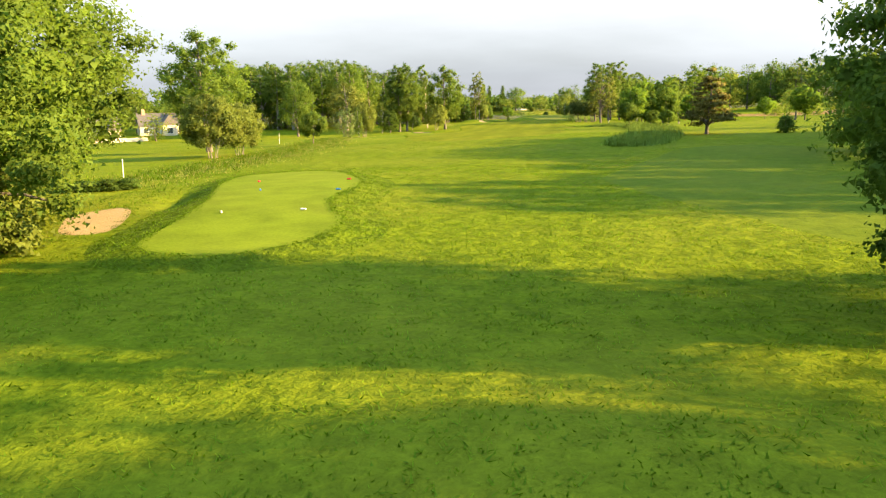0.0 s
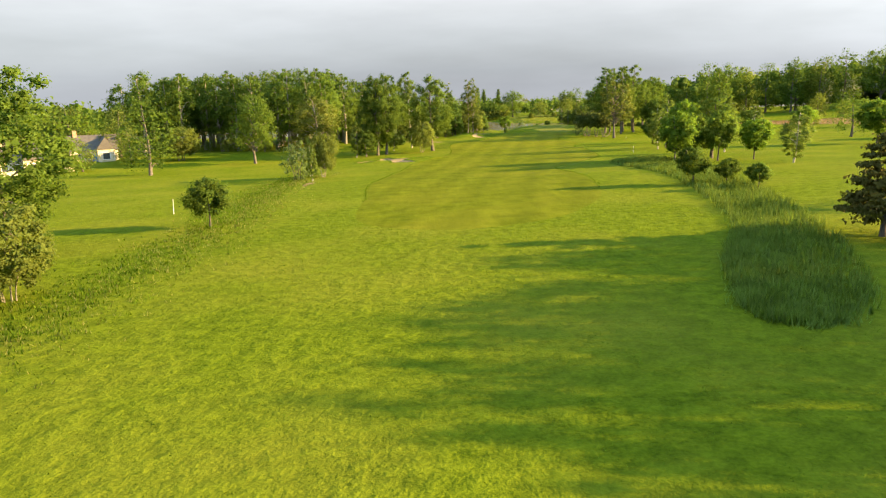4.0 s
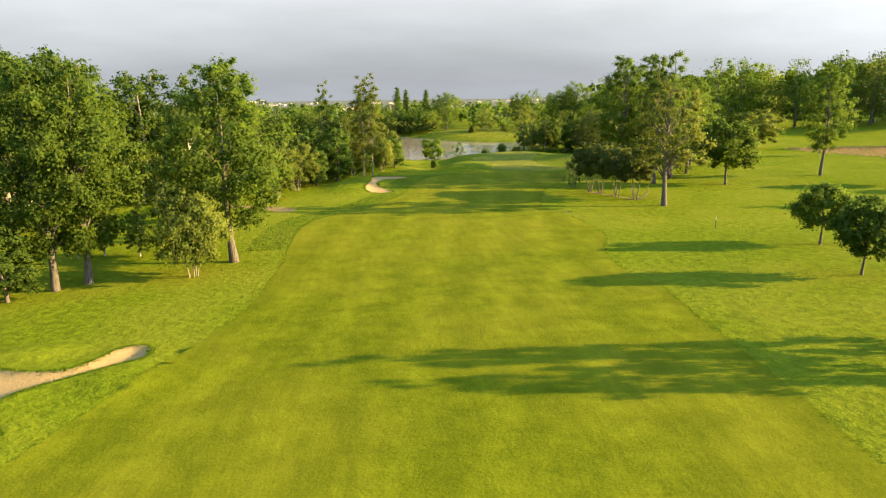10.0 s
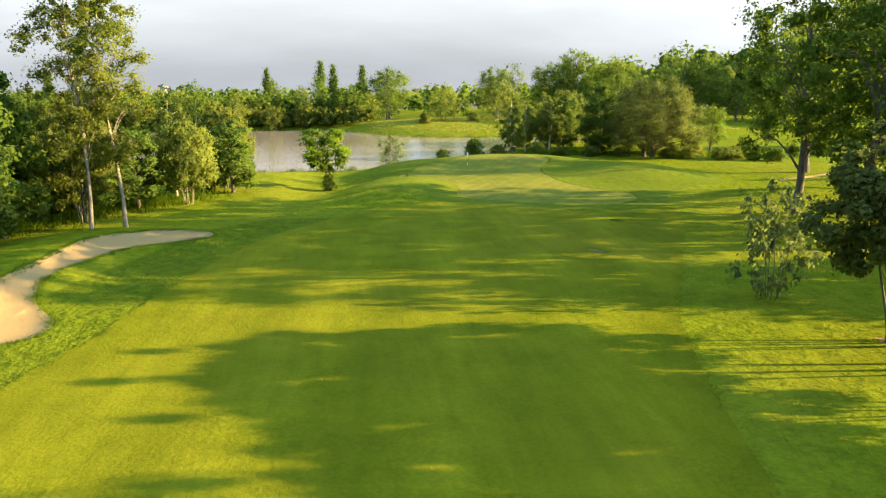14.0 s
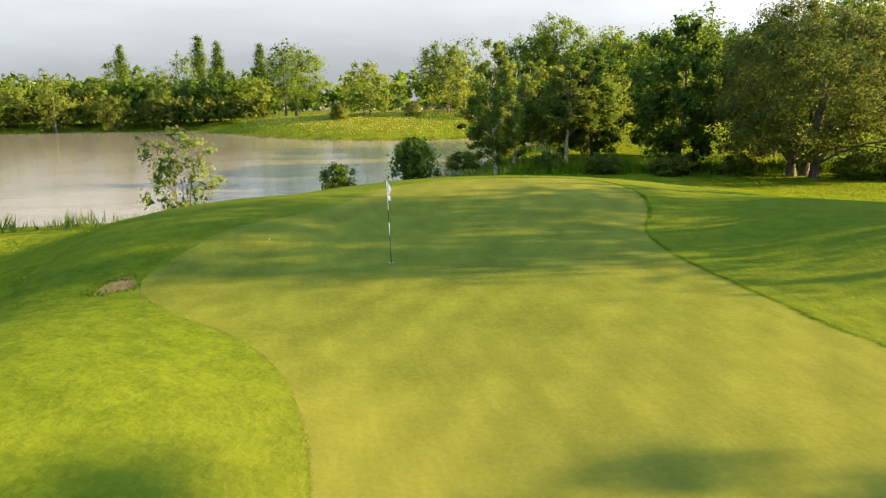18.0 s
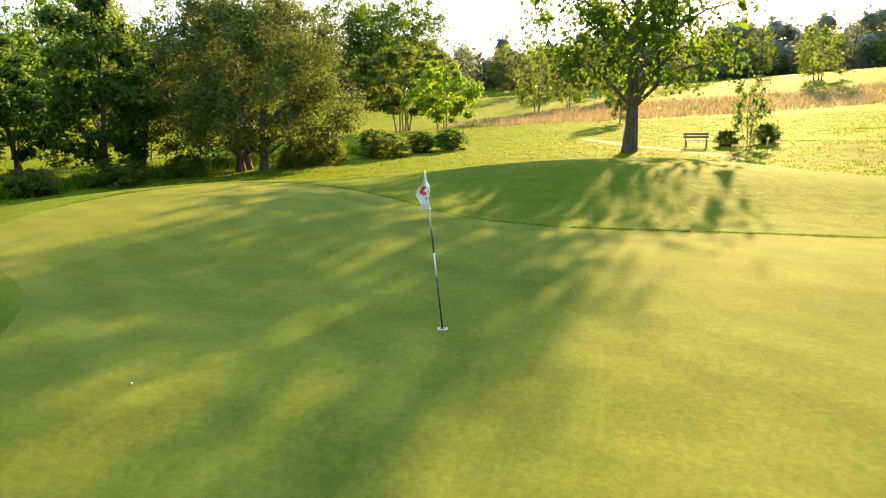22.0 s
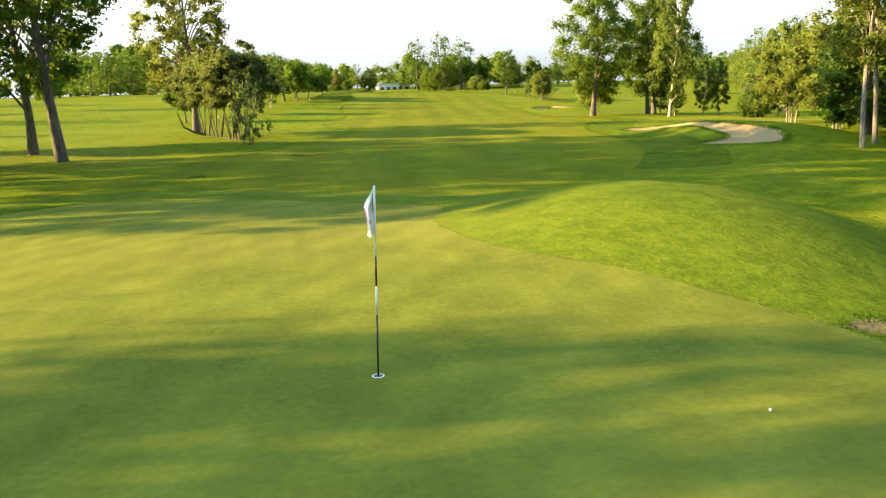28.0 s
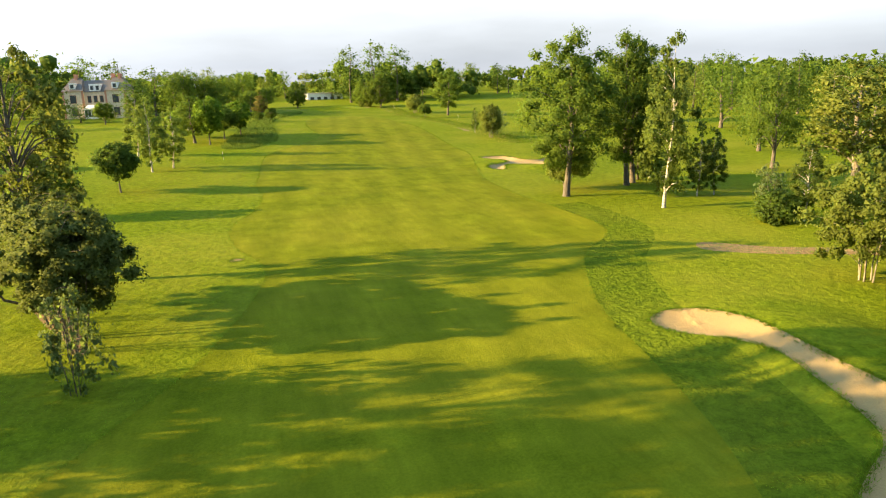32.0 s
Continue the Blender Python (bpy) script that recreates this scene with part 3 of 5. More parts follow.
    for i in range(len(order) + 1):
        pick = f[kind == i]
        if not len(pick):
            continue
        used, back = np.unique(pick, return_inverse=True)
        co = np.column_stack([v[used], z[used]])
        if i == len(order):
            far = c[kind == i][:, 1] > 620
            for sheet, mat, label in (("ground", ROUGH, "uneven rough grass of a golf course"), ("far_plain", FAR_LAND, "far wooded plain with haze greyed into its colour")):
                bit = pick[far if sheet == "far_plain" else ~far]
                used, back = np.unique(bit, return_inverse=True)
                tagged(mesh_object(sheet, np.column_stack([v[used], z[used]]), back.reshape(-1, 3), [mat]), label, "grass" if mat is ROUGH else "plain", kind="structure")
        else:
            n, label, cat = names[order[i]]
            tagged(mesh_object(n, co, back.reshape(-1, 3), [looks[order[i]]]), label, cat, kind="structure")


lay_ground()
ring = ZONES["pond"]
mid = ring.mean(0)
grow = ring + (ring - mid) / np.linalg.norm(ring - mid, axis=1)[:, None] * 2.5
water = bpy.data.meshes.new("water")
water.from_pydata([(a, b, WATER) for a, b in grow], [], [list(range(len(grow)))])
water.materials.append(POND)
tagged(new("water", water), "still brownish pond reflecting the sky", "pond", kind="structure")

# ---- trees ----


def part(name, ob_or_mesh, parent, label=""):
    me = ob_or_mesh
    o = new(name, me)
    o.parent = parent
    if label:
        o["label"] = label
    return o


def raw_mesh(name, verts, faces, mat, smooth=False, normals=None):
    me = bpy.data.meshes.new(name)
    verts, faces = np.asarray(verts, np.float32), np.asarray(faces, np.int32)
    me.vertices.add(len(verts))
    me.vertices.foreach_set("co", verts.ravel())
    me.loops.add(faces.size)
    me.loops.foreach_set("vertex_index", faces.ravel())
    me.polygons.add(len(faces))
    me.polygons.foreach_set("loop_start", np.arange(0, faces.size, faces.shape[1], dtype=np.int32))
    me.update(calc_edges=True)
    if smooth or normals is not None:
        me.polygons.foreach_set("use_smooth", np.ones(len(faces), bool))
    if normals is not None:
        me.normals_split_custom_set_from_vertices(normals.astype(np.float32))
    me.materials.append(mat)
    return me


def tube(points, radii, sides=7):
    """A tapered limb along the points."""
    p, r = np.asarray(points, float), np.asarray(radii, float)
    way = np.gradient(p, axis=0)
    way /= np.linalg.norm(way, axis=1)[:, None] + 1e-9
    ref = np.array([0.3, 1.0, 0.1])
    a = np.cross(way, ref)
    a /= np.linalg.norm(a, axis=1)[:, None] + 1e-9
    b = np.cross(way, a)
    t = np.arange(sides) * 2 * math.pi / sides
    v = p[:, None] + r[:, None, None] * (np.cos(t)[None, :, None] * a[:, None] + np.sin(t)[None, :, None] * b[:, None])
    f = []
    for i in range(len(p) - 1):
        for j in range(sides):
            k = (j + 1) % sides
            f.append((i * sides + j, i * sides + k, (i + 1) * sides + k, (i + 1) * sides + j))
    return v.reshape(-1, 3), np.array(f)


def join(pieces):
    vs, fs, n = [], [], 0
    for v, f in pieces:
        vs.append(v)
        fs.append(f + n)
        n += len(v)
    return np.concatenate(vs), np.concatenate(fs)


def unit(a):
    return a / (np.linalg.norm(a, axis=1)[:, None] + 1e-9)


def leaves(rng, centres, radii, each, size, flat=1.0, droop=0.0, shell=0.55, heart=None):
    """Small pointed leaves in the outer part of every clump, with normals rounded over clump and crown."""
    c = np.repeat(centres, each, 0)
    r = np.repeat(radii, each)
    n = len(c)
    d = unit(rng.normal(size=(n, 3)))
    far = r * (shell + (1 - shell) * rng.random(n)) * (0.6 + 0.75 * rng.random(n))
    pos = c + d * far[:, None] * np.array([1, 1, flat])
    pos[:, 2] -= droop * rng.random(n) * r
    nrm = unit(d * 0.9 + rng.normal(size=(n, 3)) * 0.55 + np.array([0, 0, 0.35]))
    t = np.cross(nrm, rng.normal(size=(n, 3)))
    t[:, 2] -= 0.25 + droop
    t = unit(t)
    s = unit(np.cross(nrm, t))
    ln = size * (0.6 + 0.8 * rng.random(n))[:, None]
    wd = ln * (0.40 + 0.16 * rng.random(n))[:, None]
    v = np.stack([pos - t * ln * 0.4 - s * wd, pos - t * ln * 0.4 + s * wd, pos + t * ln * 0.6], 1)
    soft = d * 0.5 + rng.normal(size=(n, 3)) * 0.34
    if heart is not None:
        soft = soft + 0.75 * unit(pos - np.asarray(heart, float))
    soft = unit(soft)
    turn = (np.cross(v[:, 1] - v[:, 0], v[:, 2] - v[:, 0]) * soft).sum(1) < 0
    v[turn] = v[turn][:, ::-1]
    return v.reshape(-1, 3), np.arange(3 * n).reshape(-1, 3), np.repeat(soft, 3, 0)


def cores(rng, centres, radii, flat=0.9):
    """Dense inner foliage: one rough twenty-sided lump in the middle of every clump."""
    g = (1 + math.sqrt(5)) / 2
    ico = np.array([(-1, g, 0), (1, g, 0), (-1, -g, 0), (1, -g, 0), (0, -1, g), (0, 1, g), (0, -1, -g), (0, 1, -g), (g, 0, -1), (g, 0, 1), (-g, 0, -1), (-g, 0, 1)]) / math.hypot(1, g)
    tri = np.array([(0, 11, 5), (0, 5, 1), (0, 1, 7), (0, 7, 10), (0, 10, 11), (1, 5, 9), (5, 11, 4), (11, 10, 2), (10, 7, 6), (7, 1, 8), (3, 9, 4), (3, 4, 2), (3, 2, 6), (3, 6, 8), (3, 8, 9), (4, 9, 5), (2, 4, 11), (6, 2, 10), (8, 6, 7), (9, 8, 1)])
    n = len(centres)
    v = centres[:, None] + ico[None] * (radii[:, None] * (0.75 + 0.5 * rng.random((n, 12))))[:, :, None] * np.array([1, 1, flat])
    nrm = unit(np.tile(ico, (n, 1)) + rng.normal(size=(12 * n, 3)) * 0.25)
    return v.reshape(-1, 3), (tri[None] + 12 * np.arange(n)[:, None, None]).reshape(-1, 3), nrm


PROFILE = {
    "oval": lambda u: math.sin(math.pi * min(max(u * 0.9 + 0.08, 0.0), 1.0)) ** 0.7,
    "round": lambda u: math.sqrt(max(0.0, 1 - (2 * u - 1) ** 2)) * 0.95 + 0.05,
    "cone": lambda u: 1.05 - 0.95 * u,
    "column": lambda u: (0.75 + 0.3 * math.sin(3 * u)) * (1 - u**4) + 0.12,
    "dome": lambda u: math.sqrt(max(0.0, 1 - ((u - 0.38) / (0.65 if u > 0.38 else 0.52)) ** 2)) * 0.95 + 0.05,
    "spire": lambda u: (math.sin(math.pi * min(u * 0.85 + 0.12, 1)) ** 0.8) * 0.95 + 0.05,
}


def tree_kind(name, seed, high, wide, base, shape, leaf, bark, clumps, each, size, clump=0.30, stems=1, thick=0.02, flat=0.8, droop=0.0, lean=0.05, shell=0.3, limbs=10, cat="tree", word=""):
    """Builds one tree as an Empty with trunk and crown. high, wide in metres; base: share of bare trunk."""
    rng = np.random.default_rng(seed)
    cs, rs, wood = [], [], []
    low = high * base
    us = np.linspace(0, 1, 400)
    fill = np.cumsum([PROFILE[shape](q) ** 1.2 + 0.05 for q in us])
    lobes = rng.normal(size=(3, 2)) * 0.8
    for i in range(clumps):
        u = float(np.interp((i + rng.random()) / clumps, fill / fill[-1], us))
        z = low + (high - low) * (0.05 + 0.92 * u)
        reach = 0.5 * wide * PROFILE[shape](u)
        ang = i * 2.399 + rng.normal() * 0.5
        reach *= 1 + 0.10 * math.sin(2 * ang + 5 * u + lobes[0, 0]) + 0.10 * math.sin(3 * ang - 8 * u + lobes[1, 0])
        rad = reach * (1 - 0.6 * clump) * math.sqrt(0.12 + 0.88 * rng.random()) * (0.9 + 0.3 * rng.random())
        cs.append((rad * math.cos(ang), rad * math.sin(ang), z + rng.normal() * 0.032 * high))
        rs.append(max(0.5 * wide * clump * 1.28 * (0.65 + 0.6 * rng.random()) * (0.55 + 0.45 * PROFILE[shape](u)), 0.12))
    cs, rs = np.array(cs), np.array(rs)
    top = high * (0.93 if shape != "round" else 0.8)
    for s in range(stems):
        a = 6.283 * s / stems + rng.random()
        out_w = 0.0 if stems == 1 else wide * 0.16 * (0.6 + 0.6 * rng.random())
        root = 0.0 if stems == 1 else wide * 0.05
        zs = np.linspace(-0.25, top if stems == 1 else high * (0.55 + 0.2 * rng.random()), 9)
        u = (zs + 0.25) / (zs[-1] + 0.25)
        bend = rng.normal(size=2) * lean * high * 0.5
        px_ = root * math.cos(a) + (out_w * math.cos(a) + bend[0]) * u**1.3 + 0.01 * high * np.sin(u * 7 + a)
        py_ = root * math.sin(a) + (out_w * math.sin(a) + bend[1]) * u**1.3 + 0.01 * high * np.cos(u * 6 + a)
        r = thick * high * (1 - 0.88 * u) * (1 + 0.3 * np.exp(-u * 16)) / (1 if stems == 1 else 1.5 * math.sqrt(stems) / 1.4)
        line = np.column_stack([px_, py_, zs])
        wood.append(tube(line, np.maximum(r, 0.015), 8))
        pick = rng.choice(clumps, min(clumps, max(2, limbs // stems)), replace=False)
        for j in pick:
            end = cs[j] * np.array([0.93, 0.93, 1])
            zi = max(low * 0.75, end[2] - (0.35 + 0.3 * rng.random()) * np.hypot(end[0], end[1]) - 0.04 * high)
            k = np.clip((zi + 0.25) / (zs[-1] + 0.25), 0, 0.97)
            st = np.array([np.interp(k, u, px_), np.interp(k, u, py_), zi])
            w = np.linspace(0, 1, 5)[:, None]
            sag = np.array([0, 0, 0.06 * high]) * np.sin(w * math.pi) * (0.4 if droop else 1)
            thin = np.interp(k, u, r) * 0.38
            wood.append(tube(st * (1 - w) + end * w + sag, np.linspace(thin, max(0.012, thin * 0.25), 5), 5))
    heart = (0, 0, low + 0.35 * (high - low))
    a = leaves(rng, cs, rs, int(each * 1.75), size * 0.75, flat, droop, shell, heart)
    b = leaves(rng, cs * np.array([0.92, 0.92, 1]), rs * 0.6, max(3, each // 7), size * 1.6, flat, droop, 0.2, heart)
    v, f = join([a[:2], b[:2]])
    crown = raw_mesh("crown", v, f, LEAF[leaf], normals=np.concatenate([a[2], b[2]]))
    wv, wf = join(wood)
    trunk = raw_mesh("trunk", wv, wf, bark, True)
    return dict(name=name, trunk=trunk, crown=crown, high=high, wide=wide, cat=cat, word=word)


def stand(kind, x, y, high=None, wide=None, turn=None, label="", group="", z=None, sink=0.0, tilt=(0.0, 0.0)):
    """Sets a tree of that kind on the ground at x, y with its own height."""
    k = KIND[kind]
    rnd = random.Random(round(x * 7.3 + y * 3.1, 3))
    s = (high or k["high"]) / k["high"]
    w = (wide or k["wide"] * s) / k["wide"]
    e = new(k["name"], None)
    e.empty_display_size = 0.5
    zz = float(surface(np.array([x]), np.array([y]))[0]) if z is None else z
    e.matrix_world = pose(x, y, zz - sink, tilt[0], tilt[1], 0) @ pose(0, 0, 0, 0, 0, rnd.uniform(0, 360) if turn is None else turn) @ Matrix.Diagonal((w, w, s, 1))
    if k["trunk"]:
        part("trunk", k["trunk"], e)
    part("crown", k["crown"], e)
    return tagged(e, label or k["word"], k["cat"], group)


KIND = {}


def kind(key, *args, **kw):
    KIND[key] = tree_kind(*args, **kw)


kind("oak", "oak_tree", 1, 14, 12.5, 0.22, "dome", "mid", BARK, 104, 54, 0.32, 0.24, thick=0.028, limbs=18, word="broad oak tree with spreading olive-green crown")
kind("oak2", "oak_tree", 2, 15, 10.5, 0.28, "dome", "bronze", BARK_PALE, 72, 52, 0.36, 0.24, thick=0.030, limbs=24, shell=0.35, word="old oak tree with bronze-green foliage and thick pale trunk")
kind("ash", "ash_tree", 3, 16, 10, 0.14, "oval", "mid", BARK, 120, 84, 0.27, 0.21, limbs=20, word="tall leafy ash tree with fresh green crown")
kind("poplar", "poplar_tree", 4, 20, 8, 0.2, "column", "mid", BARK_PALE, 90, 22, 0.42, 0.30, limbs=12, word="tall poplar tree in a dense wood")
kind("poplar2", "poplar_tree", 14, 20, 8.5, 0.16, "oval", "mid", BARK_PALE, 90, 22, 0.42, 0.30, limbs=12, word="tall poplar tree in a dense wood")
kind("aspen", "poplar_tree", 5, 18, 8, 0.175, "column", "mid", BARK, 130, 66, 0.22, 0.19, thick=0.0145, limbs=34, lean=0.008, shell=0.3, word="tall poplar with bare dark trunk and open crown")
kind("aspen2", "poplar_tree", 15, 18, 7.5, 0.18, "oval", "mid", BARK, 130, 66, 0.22, 0.19, thick=0.0145, limbs=32, lean=0.008, shell=0.3, word="tall poplar with bare dark trunk and open crown")
kind("slim", "poplar_tree", 6, 18, 5, 0.18, "spire", "olive", BARK_PALE, 120, 66, 0.15, 0.22, thick=0.006, limbs=40, lean=0.03, shell=0.25, word="slender sparse poplar with pale trunk by the pond")
kind("maple", "maple_tree", 7, 8, 7, 0.3, "dome", "mid", BARK, 60, 60, 0.37, 0.27, thick=0.020, limbs=12, word="young maple tree with rounded green crown")
kind("pond_maple", "maple_tree", 37, 6, 5.4, 0.34, "dome", "fresh", BARK, 34, 60, 0.30, 0.2, thick=0.02, limbs=20, word="small airy maple with a clear trunk on the pond bank")
kind("maple2", "maple_tree", 17, 8, 7, 0.27, "oval", "fresh", BARK, 60, 60, 0.37, 0.27, thick=0.018, limbs=12, word="young maple tree with fresh green crown")
kind("ball", "globe_maple", 8, 5.6, 5.2, 0.26, "round", "deep", BARK, 80, 60, 0.27, 0.26, thick=0.020, limbs=10, word="clipped globe maple with dense dark round crown")
kind("birch", "birch_tree", 9, 12, 5, 0.12, "spire", "birch", BARK_BIRCH, 90, 60, 0.21, 0.21, thick=0.011, droop=0.9, limbs=30, lean=0.04, shell=0.25, word="silver birch with white trunk and drooping grey-green leaves")
kind("willow", "willow_tree", 10, 6, 6.5, 0.2, "dome", "olive", BARK_PALE, 100, 84, 0.22, 0.21, stems=6, thick=0.020, limbs=30, shell=0.25, word="multi-stemmed willow with feathery olive crown")
kind("sallow", "willow_tree", 11, 8, 8, 0.16, "dome", "olive", BARK_PALE, 100, 100, 0.25, 0.155, stems=6, thick=0.02, limbs=30, shell=0.25, word="rounded olive sallow willow with several stems")
kind("clump", "sallow_clump", 12, 7.2, 6.0, 0.36, "dome", "dusk", BARK, 110, 120, 0.19, 0.15, stems=5, thick=0.022, limbs=24, shell=0.25, word="dense multi-stemmed willow clump with dark bare stems")
kind("alder", "alder_tree", 13, 10, 6, 0.06, "dome", "deep", BARK, 90, 66, 0.30, 0.24, limbs=16, word="dark green alder tree on the pond bank")
kind("cedar", "cedar_tree", 16, 7, 6, 0.16, "cone", "needle", BARK, 70, 60, 0.26, 0.26, flat=0.25, thick=0.028, limbs=40, word="dark cedar with flat tiers of needles")
kind("shrub", "shrub", 18, 3, 3.4, 0.0, "round", "grey", BARK, 46, 17, 0.16, 0.22, stems=6, thick=0.016, limbs=24, shell=0.2, cat="shrub", word="loose pale green shrub")
kind("bush", "bush", 19, 2, 2.6, -0.1, "round", "deep", BARK, 50, 34, 0.17, 0.28, stems=3, thick=0.02, limbs=6, cat="shrub", word="dense dark green bush")
kind("hedge", "bush", 29, 2.4, 3.0, -0.1, "dome", "olive", BARK, 50, 46, 0.17, 0.28, stems=3, thick=0.02, limbs=6, cat="shrub", word="untidy olive-green bush in rough grass")
kind("lime", "young_maple", 20, 7, 6, 0.18, "oval", "lime", BARK, 64, 40, 0.30, 0.22, stems=3, thick=0.014, limbs=24, shell=0.25, word="young tree with bright yellow-green leaves")
kind("wood", "wood_tree", 21, 20, 14, 0.06, "dome", "mid", BARK, 64, 18, 0.56, 0.36, thick=0.02, limbs=4, word="broad-leaved tree at the edge of a far wood")
kind("wood2", "wood_tree", 22, 20, 12, 0.04, "dome", "deep", BARK, 64, 18, 0.56, 0.36, thick=0.02, limbs=4, word="dark broad-leaved tree in a far wood")
kind("wood3", "wood_tree", 23, 18, 13, 0.04, "dome", "olive", BARK, 64, 18, 0.56, 0.36, thick=0.02, limbs=4, word="olive-green tree in a far wood")
# far wood tree whose leaf colour carries painted haze
kind("wood4", "wood_tree", 33, 18, 13, 0.04, "dome", "far", BARK, 64, 18, 0.56, 0.36, thick=0.02, limbs=4, word="far wood tree with haze paled into its leaves")
kind("scrub", "willow_tree", 31, 8, 8, 0.06, "dome", "olive", BARK, 50, 32, 0.33, 0.25, stems=3, limbs=9, word="olive scrub willow in a thicket by the water")
kind("scrub2", "alder_tree", 32, 9, 6, 0.04, "dome", "deep", BARK, 50, 32, 0.33, 0.25, limbs=6, word="dark alder in a thicket by the water")
kind("lombardy", "lombardy_poplar", 24, 18, 3.6, 0.02, "spire", "deep", BARK, 120, 32, 0.34, 0.75, thick=0.02, limbs=4, word="narrow dark lombardy poplar beyond the pond")
kind("bigwillow", "willow_tree", 25, 10, 13, 0.10, "dome", "dusk", BARK, 260, 190, 0.135, 0.16, stems=3, thick=0.05, limbs=30, shell=0.25, word="great spreading willow with short dark trunks beside the green")
kind("near_oak", "oak_tree", 26, 13, 13, 0.10, "dome", "mid", BARK, 240, 170, 0.19, 0.125, thick=0.026, limbs=40, shell=0.25, word="leafy oak tree beside the tee")
# the deep leaf puts this crown's backlit darkness into its colour
kind("near_backlit", "oak_tree", 27, 13, 12, 0.08, "oval", "deep", BARK, 240, 170, 0.19, 0.125, thick=0.026, limbs=40, shell=0.25, word="leafy tree beside the tee, leaves darkened for backlight")
kind("bare_oak", "oak_tree", 28, 12, 9, 0.3, "dome", "bronze", BARK, 105, 50, 0.25, 0.15, thick=0.028, limbs=60, shell=0.2, word="old oak with open bronze crown and crooked limbs")

# single trees: kind, x, y, height, width
SINGLE = (
    ("ash", -24.6, 82.7, 13.3, 10), ("willow", -18.7, 66.6, 5.6, 6), ("willow", -17.4, 70.5, 4.9, 5.2), ("maple", -14.7, 92.8, 3.9, 3.9), ("shrub", -17.8, 141, 5.6, 6),
    ("oak", -63.6, 123, 16, 13), ("cedar", 28.8, 75.5, 6.5, 5.6), ("bush", 35.5, 73, 1.7, 2.0), ("maple2", 35.4, 133.5, 6.9, 6.0),
    ("maple", 27.6, 103.5, 3.4, 3.1), ("maple", 30.3, 102.2, 2.3, 2.4), ("maple", 31.4, 97.9, 2.2, 2.3), ("maple2", 46.8, 135.3, 5.5, 4.8),
    ("birch", 46.1, 122.4, 6.5, 4.1), ("maple", 38.6, 138.7, 6.5, 6.0), ("maple", 41.5, 134.5, 6.6, 4.9), ("maple2", 41, 146.4, 8.7, 6.6),
    ("oak", -39.8, 199.6, 15, 10), ("willow", -14.8, 146.2, 6.7, 5.4), ("birch", -14.7, 136.3, 5.4, 2.1), ("willow", -61.7, 212.5, 8, 11),
)
for k, x, y, h, w in SINGLE:
    stand(k, x, y, h, w)
SINGLE_MID = (
    ("oak2", -29.8, 223.8, 14.2, 12.9), ("birch", -16.9, 202.9, 8, 3.6), ("alder", -14.8, 203.5, 6.9, 5), ("ash", -12.4, 206.2, 18.2, 10), ("ash", -10.4, 208, 18.7, 10),
    ("birch", -9.3, 218, 5, 3), ("willow", -1.9, 208.6, 7.4, 6.5), ("ash", 0.5, 213.8, 18.2, 11.5), ("ball", 50, 196.3, 5.8, 5.3),
    ("birch", 45.4, 176.7, 8.6, 4.6), ("birch", 48, 180, 10.4, 4.6), ("maple", 67.5, 253.8, 9.7, 9.7), ("maple", 55, 209.3, 5.6, 5.6),
    ("sallow", -1, 253.2, 8.2, 7.4), ("clump", 44.9, 249.6, 6.8, 5.8), ("clump", 45.7, 247.3, 7.2, 6), ("clump", 47.2, 244.2, 7.0, 6), ("clump", 48.6, 240.8, 7.0, 5.6), ("shrub", 44, 255.2, 4.8, 3.4),
    ("slim", 11.1, 275.7, 17.7, 5.6), ("slim", 12.6, 276.9, 18.3, 5.8), ("slim", 4.5, 276.4, 17.3, 4.6), ("alder", 3.6, 266.3, 6.4, 4.6), ("alder", 2.2, 271.5, 9, 6), ("sallow", -0.5, 274.5, 8.5, 7), ("alder", 5.8, 276.1, 10.3, 6.1),
    ("willow", 16, 297.8, 7.4, 5.1), ("pond_maple", 25.1, 299.5, 6.2, 5.6), ("birch", 12.5, 292.4, 8.8, 4.4), ("alder", 16.9, 294.6, 6.4, 4.7),
    ("birch", -5.2, 224.6, 17, 6.4), ("birch", -13, 219, 7, 3.2), ("birch", -15.4, 218.6, 7.5, 3.3), ("shrub", -10.5, 233, 5, 3.9),
)
for k, x, y, h, w in SINGLE_MID:
    stand(k, x, y, h, w)
stand("bare_oak", 50.2, 235.0, 15.2, 9.4, tilt=(0.0, 2.0))
